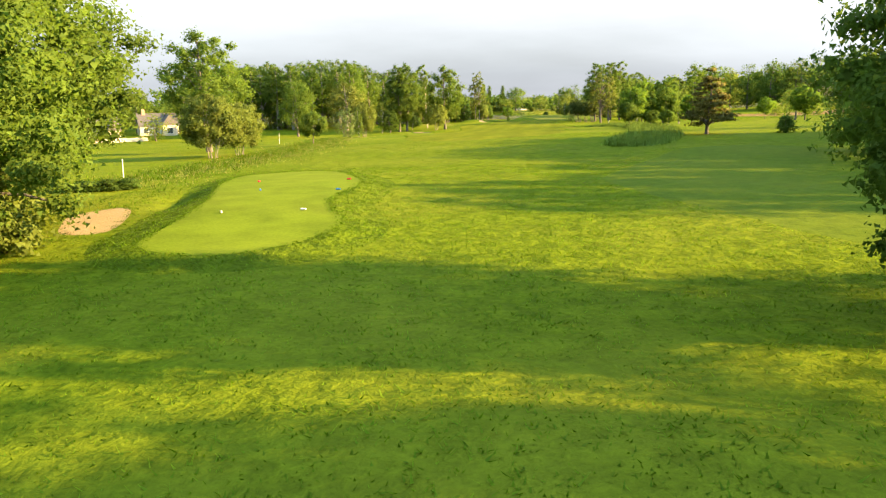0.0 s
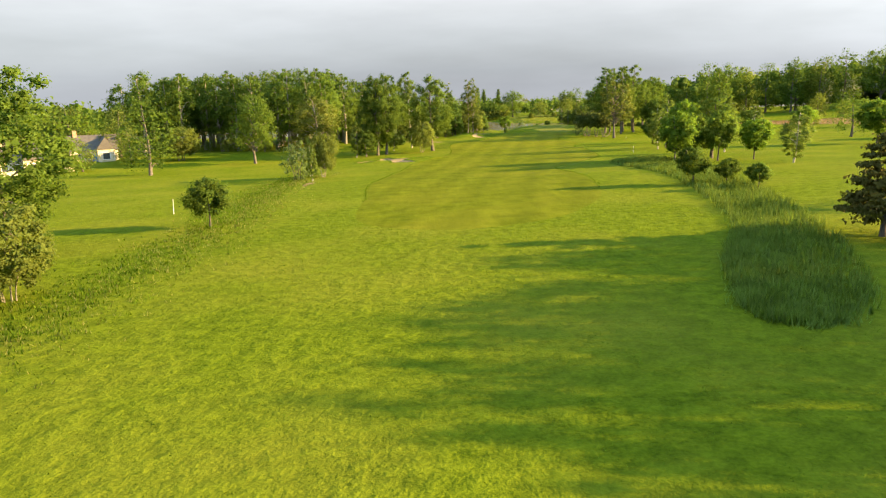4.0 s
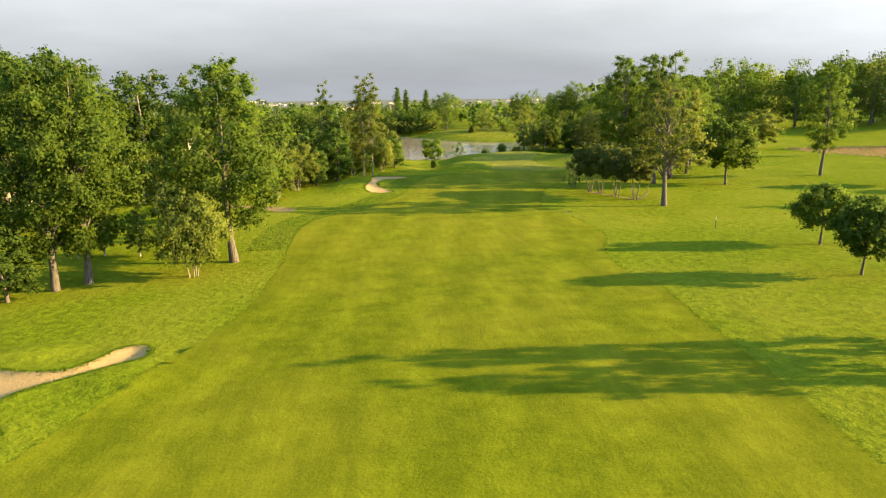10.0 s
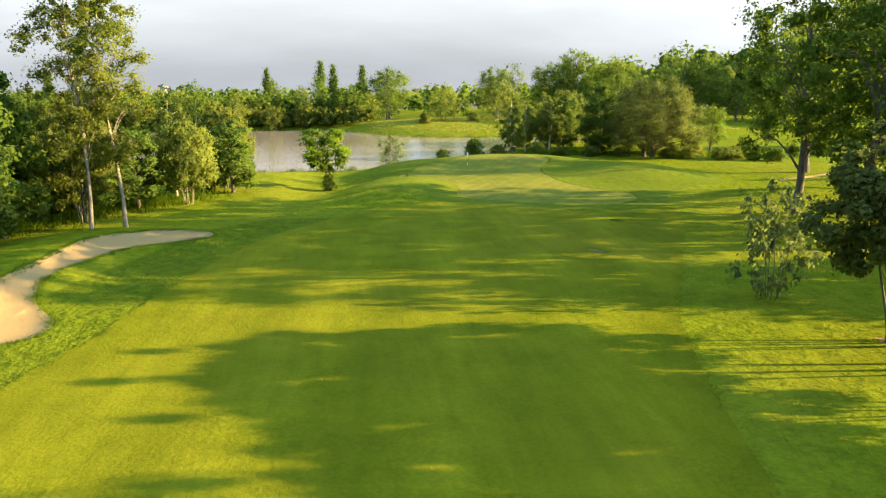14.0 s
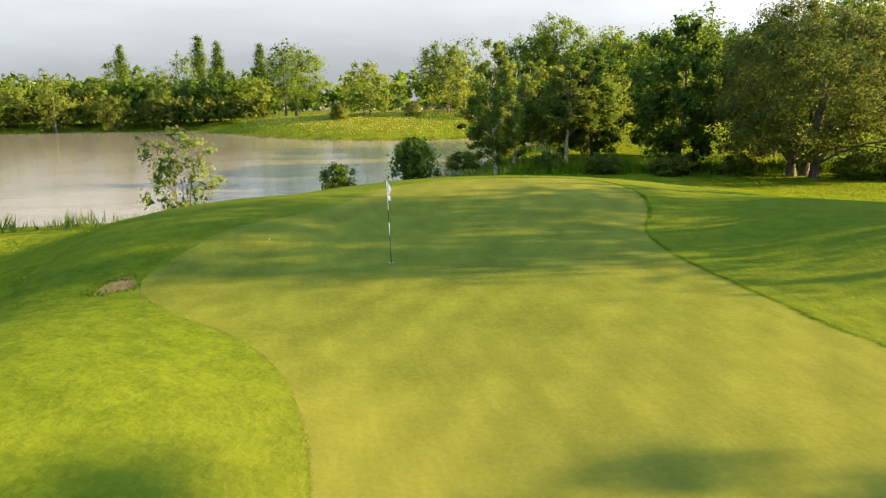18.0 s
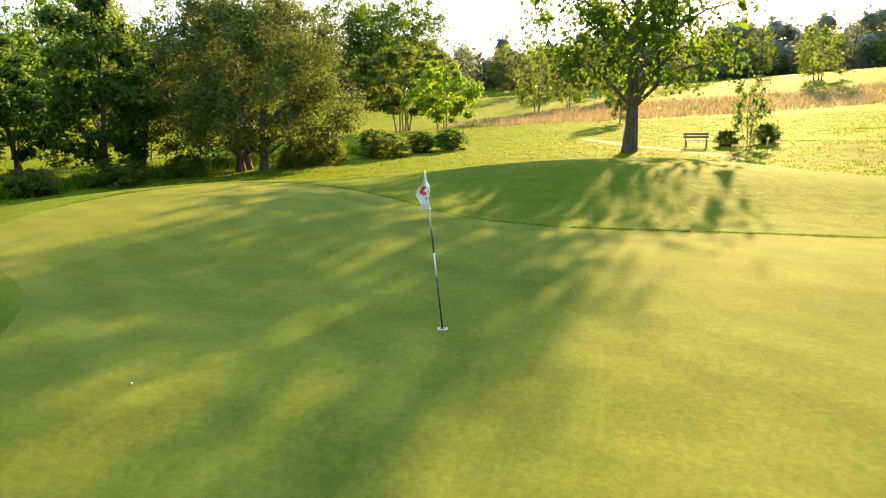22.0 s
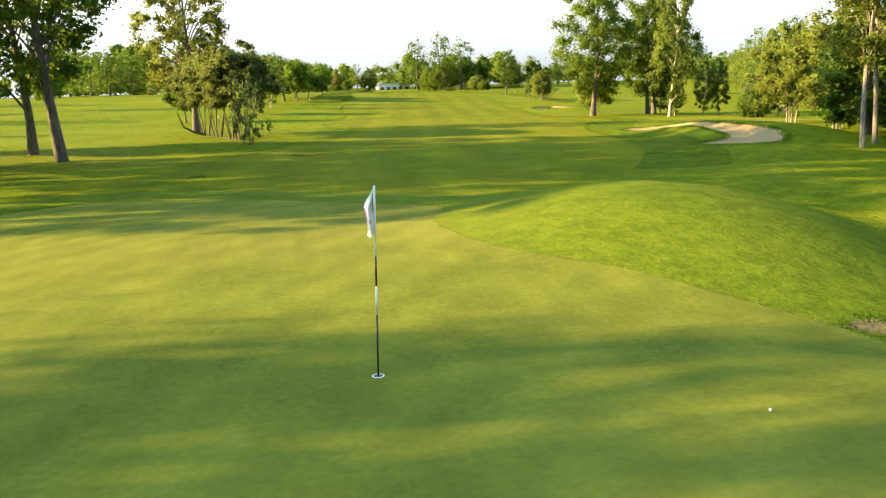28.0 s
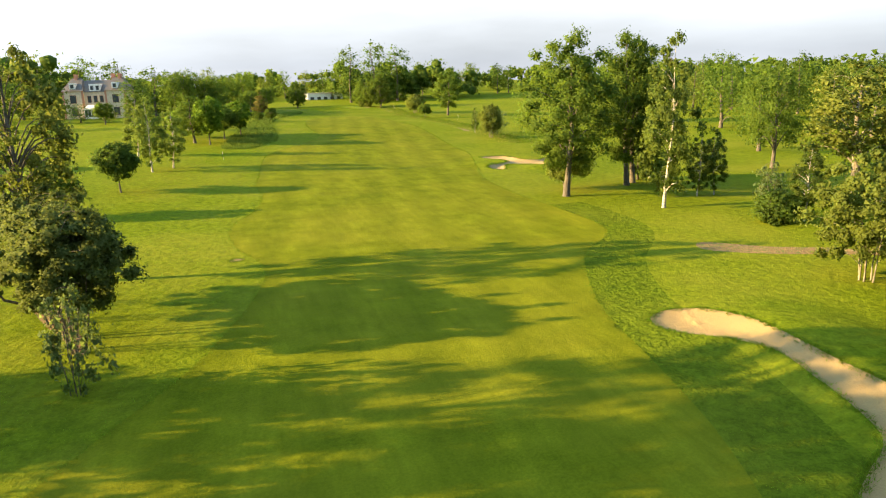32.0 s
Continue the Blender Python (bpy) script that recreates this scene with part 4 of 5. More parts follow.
SINGLE_GREEN = (
    ("shrub", 32.5, 314.2, 3.7, 3.5), ("bush", 39.4, 319.8, 1.9, 2), ("bush", 43.5, 320.2, 2.7, 2.8), ("birch", 50.5, 328.5, 8.6, 4.2), ("bigwillow", 67.0, 319.4, 10, 13),
    ("alder", 62.0, 325.0, 9.6, 5.8), ("birch", 56.7, 331, 7.4, 4.6), ("birch", 54, 335, 7.6, 4.6), ("alder", 59, 332, 8, 5), ("willow", 58, 337, 7, 7), ("birch", 62, 338, 8, 4.6), ("alder", 66, 335, 8, 6),
    ("birch", 60, 345, 8, 4.6), ("sallow", 66, 346, 7, 7), ("oak", 74, 350, 11, 11), ("sallow", 74, 332, 8, 8),
    ("oak", 75.0, 298.7, 15.5, 13), ("aspen2", 74.0, 281.0, 17.7, 8.4), ("aspen", 65.8, 277.8, 18, 8.6), ("aspen2", 68.7, 271.2, 17, 8.8), ("aspen", 57.8, 274.4, 20.5, 8.4),
    ("aspen2", 60.4, 268.4, 21, 8.8), ("aspen", 62.6, 263.7, 21, 9.4), ("aspen2", 54.1, 263.0, 20.5, 8.6), ("aspen2", 88.7, 262.3, 19, 8), ("aspen", 57.5, 257.2, 20, 8.4),
    ("shrub", 77.9, 291.6, 4, 3.3), ("bush", 77.2, 292.9, 1.0, 1.5), ("bush", 78.4, 290.4, 1.2, 1.7), ("lime", 97.4, 316.2, 7, 7.2), ("sallow", 110, 324.5, 9.9, 13),
    ("scrub", 146, 313.7, 10.2, 7.2), ("scrub", 153.9, 309.3, 7.3, 6.7), ("scrub", 160.3, 302.6, 6, 6.1), ("scrub", 167.5, 268.6, 9, 9.8), ("scrub", 176.9, 236.5, 9.1, 9.4), ("cedar", 184, 217.4, 11, 9),
)
for k, x, y, h, w in SINGLE_GREEN:
    stand(k, x, y, h, w)
# low bushes under the great willow and by the path
for k, x, y, h, w in (("hedge", 68.6, 317.4, 1.3, 2.6), ("hedge", 71, 316.4, 1.4, 2.8), ("bush", 78.0, 316.2, 1.7, 2.4), ("hedge", 74.4, 313.8, 1.5, 3.4), ("bush", 77.6, 312.4, 1.5, 2.6), ("bush", 79.6, 310.9, 1.5, 3.0),
                      ("hedge", 72.6, 318.2, 1.6, 3.0), ("hedge", 64, 321.5, 1.2, 2.6), ("hedge", 60, 322.5, 1.3, 3), ("hedge", 56.5, 324.5, 1.2, 2.8), ("hedge", 53.5, 326.4, 1.3, 2.6), ("hedge", 76.5, 315, 1.6, 2.4)):
    stand(k, x, y, h, w, group="low bushes on the bank")
stand("oak", 76.8, 322.0, 6.5, 5)
# beside the tee
stand("near_oak", -15.2, 28.5, 11, 12, label="leafy oak tree overhanging the tee")
stand("aspen2", -8.7, 262, 21, 8)
stand("aspen", -13.0, 263, 20, 8)
stand("near_oak", -11.6, 21.4, 10.5, 10.6, label="leafy oak tree overhanging the tee")
for x, y, h, w in ((-9.8, 21.8, 2.5, 3.2), (-11.6, 23.6, 2.6, 3.6), (-10.6, 19.4, 2.6, 3.6)):
    stand("hedge", x, y, h, w)
# two poplars unseen from the tee, placed for the broken shade they cast
stand("aspen", 37, 4.5, 13, 8)
stand("aspen2", 45, 1.5, 13, 8)
stand("near_backlit", 13.4, 14.2, 9.5, 8.2)
# oaks unseen from the tee, placed by the shade they throw across it
for x, y, h, w in ((32, 12, 12, 9), (24, 5.5, 8, 7), (31, 36, 6.5, 8), (31, 42, 6.5, 8), (31, 48, 6.5, 8), (36, 26.5, 10, 8), (38, 31, 11, 9), (41.5, 51, 11.5, 11), (43.5, 60, 11, 11), (49, 57, 13, 12), (33, -4, 13, 12), (50, 68, 12, 10)):
    stand("oak", x, y, h, w, label="leafy oak unseen from the tee, placed by the shade it casts")

for k, x, y, h, w in (("wood", -55, 178, 15, 12), ("wood", -74, 142, 17, 14), ("oak2", -34, 236, 14, 13), ("wood", -92, 168, 16, 16), ("ash", 44, 143.5, 9, 8),
                      ("birch", 52, 160, 10, 5), ("willow", -20, 252, 8, 8), ("bush", -9, 236, 3, 4), ("birch", -12, 236, 7, 3.4), ("alder", -7, 262, 7, 6), ("birch", -2, 268, 10, 4.5),
                      ("alder", 0.5, 272, 7, 5), ("alder", 8, 283, 7, 5), ("sallow", 3, 286, 7, 6), ("birch", 6.5, 290, 10, 4.6), ("hedge", 14, 296, 2, 3), ("bush", 25.4, 299.0, 1.7, 1.9),
                      ("maple", 92, 246, 6, 6), ("maple2", 104, 238, 7, 6), ("scrub", 118, 262, 5, 6), ("scrub", 126, 250, 5, 6), ("scrub", 135, 240, 6, 7), ("scrub", 150, 190, 6, 7), ("scrub", 140, 170, 7, 8), ("birch", 112, 300, 7, 4),
                      ("birch", 86, 228, 8, 5), ("wood", 96, 200, 10, 10), ("maple", 110, 180, 8, 8), ("maple2", 84, 170, 8, 8), ("wood", 120, 140, 12, 12), ("wood", 100, 110, 13, 12)):
    stand(k, x, y, h, w)

for k, x, y, h, w in (("alder", -3, 268, 9, 7), ("sallow", 1, 261, 8, 7), ("alder", -8, 258, 11, 8), ("alder", 6.8, 270.5, 9, 6), ("sallow", 9, 281, 8, 6), ("alder", 1.5, 281, 9.5, 6), ("birch", -6, 266, 12, 5),
                      ("sallow", -10, 251, 9, 8), ("willow", 14.5, 288, 6.5, 5), ("alder", 11, 286.5, 6.5, 5), ("alder", -14, 262, 10, 8), ("alder", -4, 277, 9, 7), ("sallow", 4.5, 290, 7, 6)):
    stand(k, x, y, h, w)
# behind the cottages
for x, y, h, w in ((-118, 196, 12, 11), (-106, 214, 13, 12), (-96, 226, 14, 12), (-82, 224, 13, 11), (-104, 178, 6, 7), (-78, 196, 7, 8), (-88, 178, 4, 6), (-72, 208, 9, 9)):
    stand("wood3", x, y, h, w)
# planted bed behind the tee
for x, y, h, w in ((-16.4, 37.5, 0.5, 1.5), (-15.4, 37.7, 0.55, 1.6), (-14.4, 37.9, 0.6, 1.5), (-13.5, 38.3, 0.6, 1.3)):
    stand("bush", x, y, h, w, label="low leafy plant in a small garden bed")

# round the mansion
for x, y, h, w in ((58, 62, 14, 13), (54, 56, 13, 12), (52, 68, 12, 11), (95, 52, 15, 13), (104, 66, 15, 14), (92, 40, 16, 14), (80, 42, 18, 14), (71, 38, 17, 14), (108, 50, 16, 14), (97, 74, 14, 12), (105, 84, 14, 13), (-12, -20, 23, 15), (-22, -16, 25, 17), (-33, -22, 23, 16)):
    stand("wood2", x, y, h, w)

for k, x, y, h, w in (("wood3", 67, 92, 5.0, 7), ("wood", 73.5, 88, 4.6, 7), ("wood3", 80, 91, 4.6, 7), ("wood2", 61, 82, 11, 10), ("maple", 66, 100, 5, 5)):
    stand(k, x, y, h, w, group="trees before the mansion")

# the poplar wood
rnd = random.Random(3)
for i in range(17):
    for j in range(5):
        x, y = -84 + i * 5.0 + rnd.uniform(-2, 2), 234 + j * 8 + rnd.uniform(-3, 3)
        if x > -26 + 0.2 * (y - 236):
            continue
        stand(("poplar", "poplar2", "poplar")[(i + 2 * j) % 3], x, y, rnd.uniform(18, 23), rnd.uniform(8, 10), group="poplar wood")
for i in range(14):
    stand(("scrub2", "scrub", "scrub")[i % 3], -76 + 3.8 * i + rnd.uniform(-1, 1), 232 + rnd.uniform(-4, 3), rnd.uniform(3, 6), group="undergrowth of the wood")
for i in range(16):
    x, y = rnd.uniform(-40, -6), rnd.uniform(262, 298)
    stand(("scrub2", "scrub", "birch", "scrub")[i % 4], x, y, rnd.uniform(6, 11), group="pond thicket")
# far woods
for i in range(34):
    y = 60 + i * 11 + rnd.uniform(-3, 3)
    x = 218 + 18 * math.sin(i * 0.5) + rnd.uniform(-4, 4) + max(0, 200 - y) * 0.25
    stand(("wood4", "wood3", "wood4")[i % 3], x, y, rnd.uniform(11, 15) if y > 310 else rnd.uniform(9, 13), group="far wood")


def far_wood(name, seed, spots, leaf, label, tall=16.0, size=1.35, each=110, rise=None, solid=False):
    """One sheet of far tree crowns: every crown a loose heap of leaf sprays."""
    rng = np.random.default_rng(seed)
    cs, rs = [], []
    for x, y in spots:
        h = (tall if rise is None else float(np.interp(x, *rise))) * rng.uniform(0.7, 1.2)
        z = float(height(x, y))
        for _ in range(5):
            a, u = rng.uniform(0, 6.283), rng.random()
            r = h * 0.28 * math.sqrt(rng.random())
            cs.append((x + r * math.cos(a), y + r * math.sin(a), z + h * (0.18 + 0.62 * u)))
            rs.append(h * rng.uniform(0.16, 0.26))
    v, f, n = leaves(rng, np.array(cs), np.array(rs), each // 5, size, 0.9)
    if solid:
        v2, f2, n2 = cores(rng, np.array(cs), np.array(rs) * 0.6)
        v, f = join([(v, f), (v2, f2)])
        n = np.concatenate([n, n2])
    return tagged(new(name, raw_mesh(name, v, f, LEAF[leaf], normals=n)), label, "wood", kind="stuff")


def scatter(rng, n, x0, x1, y0, y1):
    return [(rng.uniform(x0, x1), rng.uniform(y0, y1)) for _ in range(n)]


rng = random.Random(11)
# sheets with the "far" leaf have distance haze painted into their colour
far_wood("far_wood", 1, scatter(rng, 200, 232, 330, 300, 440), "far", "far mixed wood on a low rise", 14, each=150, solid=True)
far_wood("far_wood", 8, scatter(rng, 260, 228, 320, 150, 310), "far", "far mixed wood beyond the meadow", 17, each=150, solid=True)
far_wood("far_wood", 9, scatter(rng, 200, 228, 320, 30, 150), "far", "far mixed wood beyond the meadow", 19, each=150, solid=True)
far_wood("far_wood", 2, scatter(rng, 380, -320, 120, 425, 560), "deep", "dark hedges and woods beyond the pond", 10)
hedge_spots = [(x, float(np.interp(x, (-150, -120, -60, 5, 22, 40), (392, 399, 405, 409, 405, 398)))) for x in np.arange(-150, 34, 0.62)]
far_wood("shore_hedge", 12, [(x + rng.uniform(-0.5, 0.5), y + rng.uniform(-1, 2.5)) for x, y in hedge_spots], "olive", "continuous thicket of willow scrub along the far shore", 4.6, 0.5, 120)
far_wood("shore_hedge", 13, [(x + rng.uniform(-0.5, 0.5), y + rng.uniform(4, 9)) for x, y in hedge_spots], "mid", "taller dense bushes behind the far shore", 7.5, 0.7, 120)
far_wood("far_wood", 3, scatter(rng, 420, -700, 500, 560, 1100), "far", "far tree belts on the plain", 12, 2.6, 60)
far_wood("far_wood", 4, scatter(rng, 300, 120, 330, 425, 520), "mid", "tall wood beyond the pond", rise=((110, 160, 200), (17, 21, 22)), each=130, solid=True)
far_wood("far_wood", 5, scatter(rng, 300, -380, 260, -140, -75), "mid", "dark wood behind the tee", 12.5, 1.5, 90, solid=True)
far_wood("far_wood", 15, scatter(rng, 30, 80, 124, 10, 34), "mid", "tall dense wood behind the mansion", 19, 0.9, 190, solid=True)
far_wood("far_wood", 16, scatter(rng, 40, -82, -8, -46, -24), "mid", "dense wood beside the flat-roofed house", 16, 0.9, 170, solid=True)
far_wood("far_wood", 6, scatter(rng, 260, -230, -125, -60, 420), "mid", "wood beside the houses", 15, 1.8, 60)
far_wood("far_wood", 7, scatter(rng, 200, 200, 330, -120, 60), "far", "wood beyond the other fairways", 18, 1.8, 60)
for i in range(24):
    x, y = 72 + i * 7 + rnd.uniform(-3, 3), 412 + rnd.uniform(-8, 14) - i * 2.2
    stand(("wood", "wood2", "oak", "wood3")[i % 4], x, y, rnd.uniform(13, 16) if i < 8 else rnd.uniform(19, 26), group="wood beyond the pond")
for i in range(70):
    x, y = -160 + i * 2.85 + rnd.uniform(-2, 2), 406 + (i % 3) * 5 + rnd.uniform(-1, 3)
    stand(("scrub", "scrub2", "wood3", "scrub", "wood2")[i % 5], x, y, (5, 7, 8, 6, 10)[i % 5] * rnd.uniform(0.85, 1.25), group="far shore wood")
for x, y, h in ((6, 440, 15), (21, 440, 17), (24.5, 442, 16), (33, 447, 16), (-52, 440, 15), (-46, 442, 16)):
    stand("lombardy", x, y, h)
for k, x, y, h, w in (("scrub", 49.5, 392.4, 8, 8), ("scrub", 62.3, 392, 8.5, 8.5), ("scrub", 76, 384, 7, 8), ("oak", 66, 414, 12, 12), ("oak", 80, 410, 12.5, 14), ("oak", 94, 404, 13, 13), ("oak", 40, 436, 14, 14), ("wood2", 108, 396, 18, 14)):
    stand(k, x, y, h, w)
for k, x, y, h, w in (("hedge", 45, 389, 2.4, 3), ("hedge", 56, 389, 2, 3), ("hedge", 68, 390, 2, 2.4), ("alder", 57, 352, 7, 5), ("birch", 63, 356, 9, 5), ("sallow", 72, 360, 7, 7), ("hedge", 50, 335.5, 1.5, 3), ("hedge", 56, 344, 2, 3)):
    stand(k, x, y, h, w)
# behind the tee and along the other holes
for i in range(30):
    x, y = -95 + i * 7 + rnd.uniform(-3, 3), -55 + rnd.uniform(-20, 10)
    stand(("wood", "wood2", "wood3")[i % 3], x, y, rnd.uniform(11, 15), group="wood behind the tee")
for i in range(26):
    x, y = -120 + rnd.uniform(-20, 15), 60 + i * 7.5
    stand(("wood3", "wood", "wood2")[i % 3], x, y, rnd.uniform(12, 17), group="wood by the houses")

# ---- flag ----


def bm_part(name, bm, mat, parent, label=""):
    me = bpy.data.meshes.new(name)
    bm.to_mesh(me)
    bm.free()
    me.materials.append(mat)
    for p in me.polygons:
        p.use_smooth = len(p.vertices) == 4 and name in ("pole_band", "pole")
    return part(name, me, parent, label)


def cyl(r1, r2, z0, z1, seg=12):
    bm = bmesh.new()
    bmesh.ops.create_cone(bm, cap_ends=True, segments=seg, radius1=r1, radius2=r2, depth=z1 - z0, matrix=Matrix.Translation((0, 0, (z0 + z1) / 2)))
    return bm


FLAG = (39.3, 300.6)
flag = new("flagstick")
flag.matrix_world = pose(*FLAG, float(surface(*[np.array([c]) for c in FLAG])[0]), -4.3, 0, 17)
z = 0.0
for n, (length, mat) in enumerate(((0.72, BLACK), (0.33, WHITE), (0.33, BLACK), (0.75, WHITE))):
    bm_part("pole_band", cyl(0.011, 0.011, z, z + length), mat, flag)
    z += length


def cloth_point(u, v, off=0.0):
    """Limp cloth curling round below the tip of the pole."""
    a = -0.85 + 1.7 * u
    r = 0.012 + u * (0.035 + 0.115 * math.sin(min(1.0, v * 1.15) * 2.4) ** 0.8 + 0.02)
    return ((r + off) * math.cos(a) + 0.02 * math.sin(v * 6), (r + off) * math.sin(a) + 0.02 * math.sin(v * 9 + u * 4), 2.12 - 0.50 * v - 0.12 * u * (1 - v))


def cloth_mesh(u0, u1, v0, v1, off, nu, nv):
    bm = bmesh.new()
    grid = [[bm.verts.new(cloth_point(u, v, off)) for u in np.linspace(u0, u1, nu)] for v in np.linspace(v0, v1, nv)]
    for a, b in zip(grid, grid[1:]):
        for i in range(nu - 1):
            bm.faces.new((a[i], a[i + 1], b[i + 1], b[i]))
    return bm


bm_part("flag", cloth_mesh(0, 1, 0, 1, 0.0, 12, 14), WHITE, flag, "white cloth flag hanging limp")
for u0, u1, v0, v1 in ((0.36, 0.84, 0.28, 0.36), (0.68, 0.84, 0.36, 0.50), (0.36, 0.72, 0.48, 0.57), (0.36, 0.56, 0.64, 0.73)):
    for off in (0.004, -0.004):
        bm_part("mark", cloth_mesh(u0, u1, v0, v1, off, 4, 5), RED, flag, "red mark on the flag")
tagged(flag, "black and white banded flagstick with limp white flag", "flagstick")


# ---- tall grass, reeds and tufts ----


def blades(name, spots, high, per, leaf, label, spread=0.08, width=0.012, lean=0.9, seed=1, rounded_light=True):
    """Grass blades: narrow bent triangles in tufts at the given spots."""
    rng = np.random.default_rng(seed)
    p = np.repeat(np.asarray(spots, float), per, 0)
    n = len(p)
    p = p + rng.normal(size=(n, 2)) * spread
    z = np.repeat(surface(np.asarray(spots)[:, 0], np.asarray(spots)[:, 1]), per)
    a = rng.uniform(0, 6.283, n)
    h = high * rng.uniform(0.5, 1.25, n) * (1 + 0.35 * np.sin(p[:, 0] * 1.9 + 2 * np.sin(p[:, 1] * 0.8)) * np.cos(p[:, 1] * 1.3 + np.sin(p[:, 0])))
    w = width * rng.uniform(0.7, 1.5, n)
    lx, ly = rng.normal(size=n) * lean * h, rng.normal(size=n) * lean * h
    root = np.column_stack([p, z - 0.01])
    side = np.column_stack([np.cos(a) * w, np.sin(a) * w, np.zeros(n)])
    tip = root + np.column_stack([lx, ly, h])
    v = np.stack([root - side, root + side, tip], 1)
    down = np.cross(v[:, 1] - v[:, 0], v[:, 2] - v[:, 0])[:, 2] < 0
    v[down] = v[down][:, ::-1]
    v = v.reshape(-1, 3)
    up = unit(np.array([0, 0, 1.0]) + rng.normal(size=(n, 3)) * 0.22)
    me = raw_mesh(name, v, np.arange(3 * n).reshape(-1, 3), LEAF[leaf], normals=np.repeat(up, 3, 0) if rounded_light else None)
    return tagged(new(name, me), label, "grass", kind="stuff")


def spots_in(rng, n, x0, x1, y0, y1, keep=None, avoid=()):
    p = np.column_stack([rng.uniform(x0, x1, n), rng.uniform(y0, y1, n)])
    ok = np.ones(n, bool)
    if keep is not None:
        ok &= inside(p[:, 0], p[:, 1], ZONES[keep])
    for z in avoid:
        ok &= ~inside(p[:, 0], p[:, 1], ZONES[z])
    return p[ok]


g = np.random.default_rng(8)
MOWN = ("side", "tee", "fairway", "green", "bunker_near", "bunker_far", "dry_patch", "path_left", "path_right", "path_wood", "pond")
blades("rough_tufts", spots_in(g, 38000, -13, 24, 3, 48, avoid=MOWN), 0.06, 3, "grass", "uneven rough grass tufts round the tee", 0.09, 0.016)
blades("rough_tufts", spots_in(g, 16000, -14, 30, 48, 90, avoid=MOWN), 0.045, 3, "grass", "uneven rough grass tufts before the fairway", 0.1, 0.018, seed=2)
blades("rough_tufts", spots_in(g, 15000, 17, 66, 262, 316, avoid=MOWN + ("apron",)), 0.045, 3, "grass", "rough grass tufts round the green", 0.1, 0.016, seed=3)
blades("rough_tufts", spots_in(g, 16000, 30, 54, 150, 262, avoid=MOWN), 0.05, 3, "grass", "rough grass tufts beside the fairway", 0.1, 0.02, seed=4)
blades("rough_tufts", spots_in(g, 42000, 60, 116, 246, 322, avoid=MOWN + ("apron",)), 0.075, 3, "grass", "uncut grass between the trees beyond the green", 0.14, 0.022, 0.5, seed=21, rounded_light=False)
blades("tall_grass", spots_in(g, 22000, 15, 40, 60, 156, keep="bed"), 0.55, 5, "reed", "bed of tall grey-green grass beside the fairway", 0.15, 0.03, 0.25, seed=5)
blades("tall_grass", [p for p in spots_in(g, 14000, 15, 28, 60, 84, keep="bed") if p[1] < 80 + g.normal() * 1.5 and p[0] < 18.6 + (p[1] - 60) * 0.32 + g.normal() * 0.4], 0.36, 6, "reed", "dense mound of dark tall grass before the fairway", 0.2, 0.03, 0.35, seed=55)
blades("hay_grass", spots_in(g, 22000, 115, 186, 195, 323, keep="hay"), 0.6, 4, "seed", "tall pinkish flowering hay grass", 0.3, 0.035, 0.4, seed=6)
ditch = [(-16.5 + 2.4 * math.sin(t * 5) + g.normal() * 1.7, 38 + 118 * t) for t in g.random(5000)]
blades("ditch_grass", ditch, 0.17, 4, "grass", "tall uncut grass and reeds along a ditch", 0.15, 0.025, 0.3, seed=7)
blades("ditch_grass", [(x + g.normal() * 1.2 + 1.2, y) for x, y in ditch[:2600]], 0.2, 3, "straw", "dry straw-coloured grass along a ditch", 0.15, 0.02, 0.4, seed=8)
ringp = ZONES["pond"]
shore = np.array([ringp[i] + (ringp[i] - mid) / np.linalg.norm(ringp[i] - mid) * g.uniform(0.2, 2.2) + g.normal(size=2) * 0.7 for i in g.integers(0, len(ringp), 6000) if ringp[i][0] > -40])
blades("shore_reeds", shore, 0.55, 4, "reed", "reeds and long grass along the pond shore", 0.15, 0.025, 0.25, seed=9)
blades("bank_grass", spots_in(g, 6000, 30, 110, 372, 402, avoid=("pond",)), 0.18, 4, "straw", "long pale grass on the far bank of the pond", 0.3, 0.06, 0.3, seed=10)
blades("bank_grass", [(52 + 30 * u + g.normal() * 0.9, 326.5 - 8 * u * u - 2 * u + g.normal() * 0.9) for u in g.random(3500)], 0.6, 4, "grass", "long grass under the great willow", 0.15, 0.025, 0.3, seed=11)
blades("thicket_grass", [(-22 + 36 * u + g.normal() * 1.5, 232 + 62 * u ** 0.9 + g.normal() * 1.8) for u in g.random(5000)], 0.45, 4, "grass", "long grass along the thicket edge", 0.15, 0.025, 0.3, seed=12)


def edge_spots(zone, n, wide, seed):
    rng = np.random.default_rng(seed)
    p = ZONES[zone]
    i = rng.integers(0, len(p), n)
    u = rng.random(n)[:, None]
    q = p[i] * (1 - u) + p[(i + 1) % len(p)] * u
    return q + rng.normal(size=(n, 2)) * wide


blades("edge_grass", edge_spots("tee", 1500, 0.10, 1), 0.05, 4, "grass", "uncut grass along the edge of the tee", 0.05, 0.012, seed=13)
east = edge_spots("green", 9000, 0.025, 2)
blades("edge_grass", east[east[:, 0] > 44], 0.045, 4, "grass", "cut edge of grass round the green", 0.03, 0.006, seed=14)
west = edge_spots("green", 9000, 0.02, 6)
blades("edge_grass", west[west[:, 0] < 37.2], 0.022, 4, "straw", "pale dry cut edge of the green", 0.02, 0.005, seed=18)
rim = edge_spots("fairway", 5000, 0.12, 3)
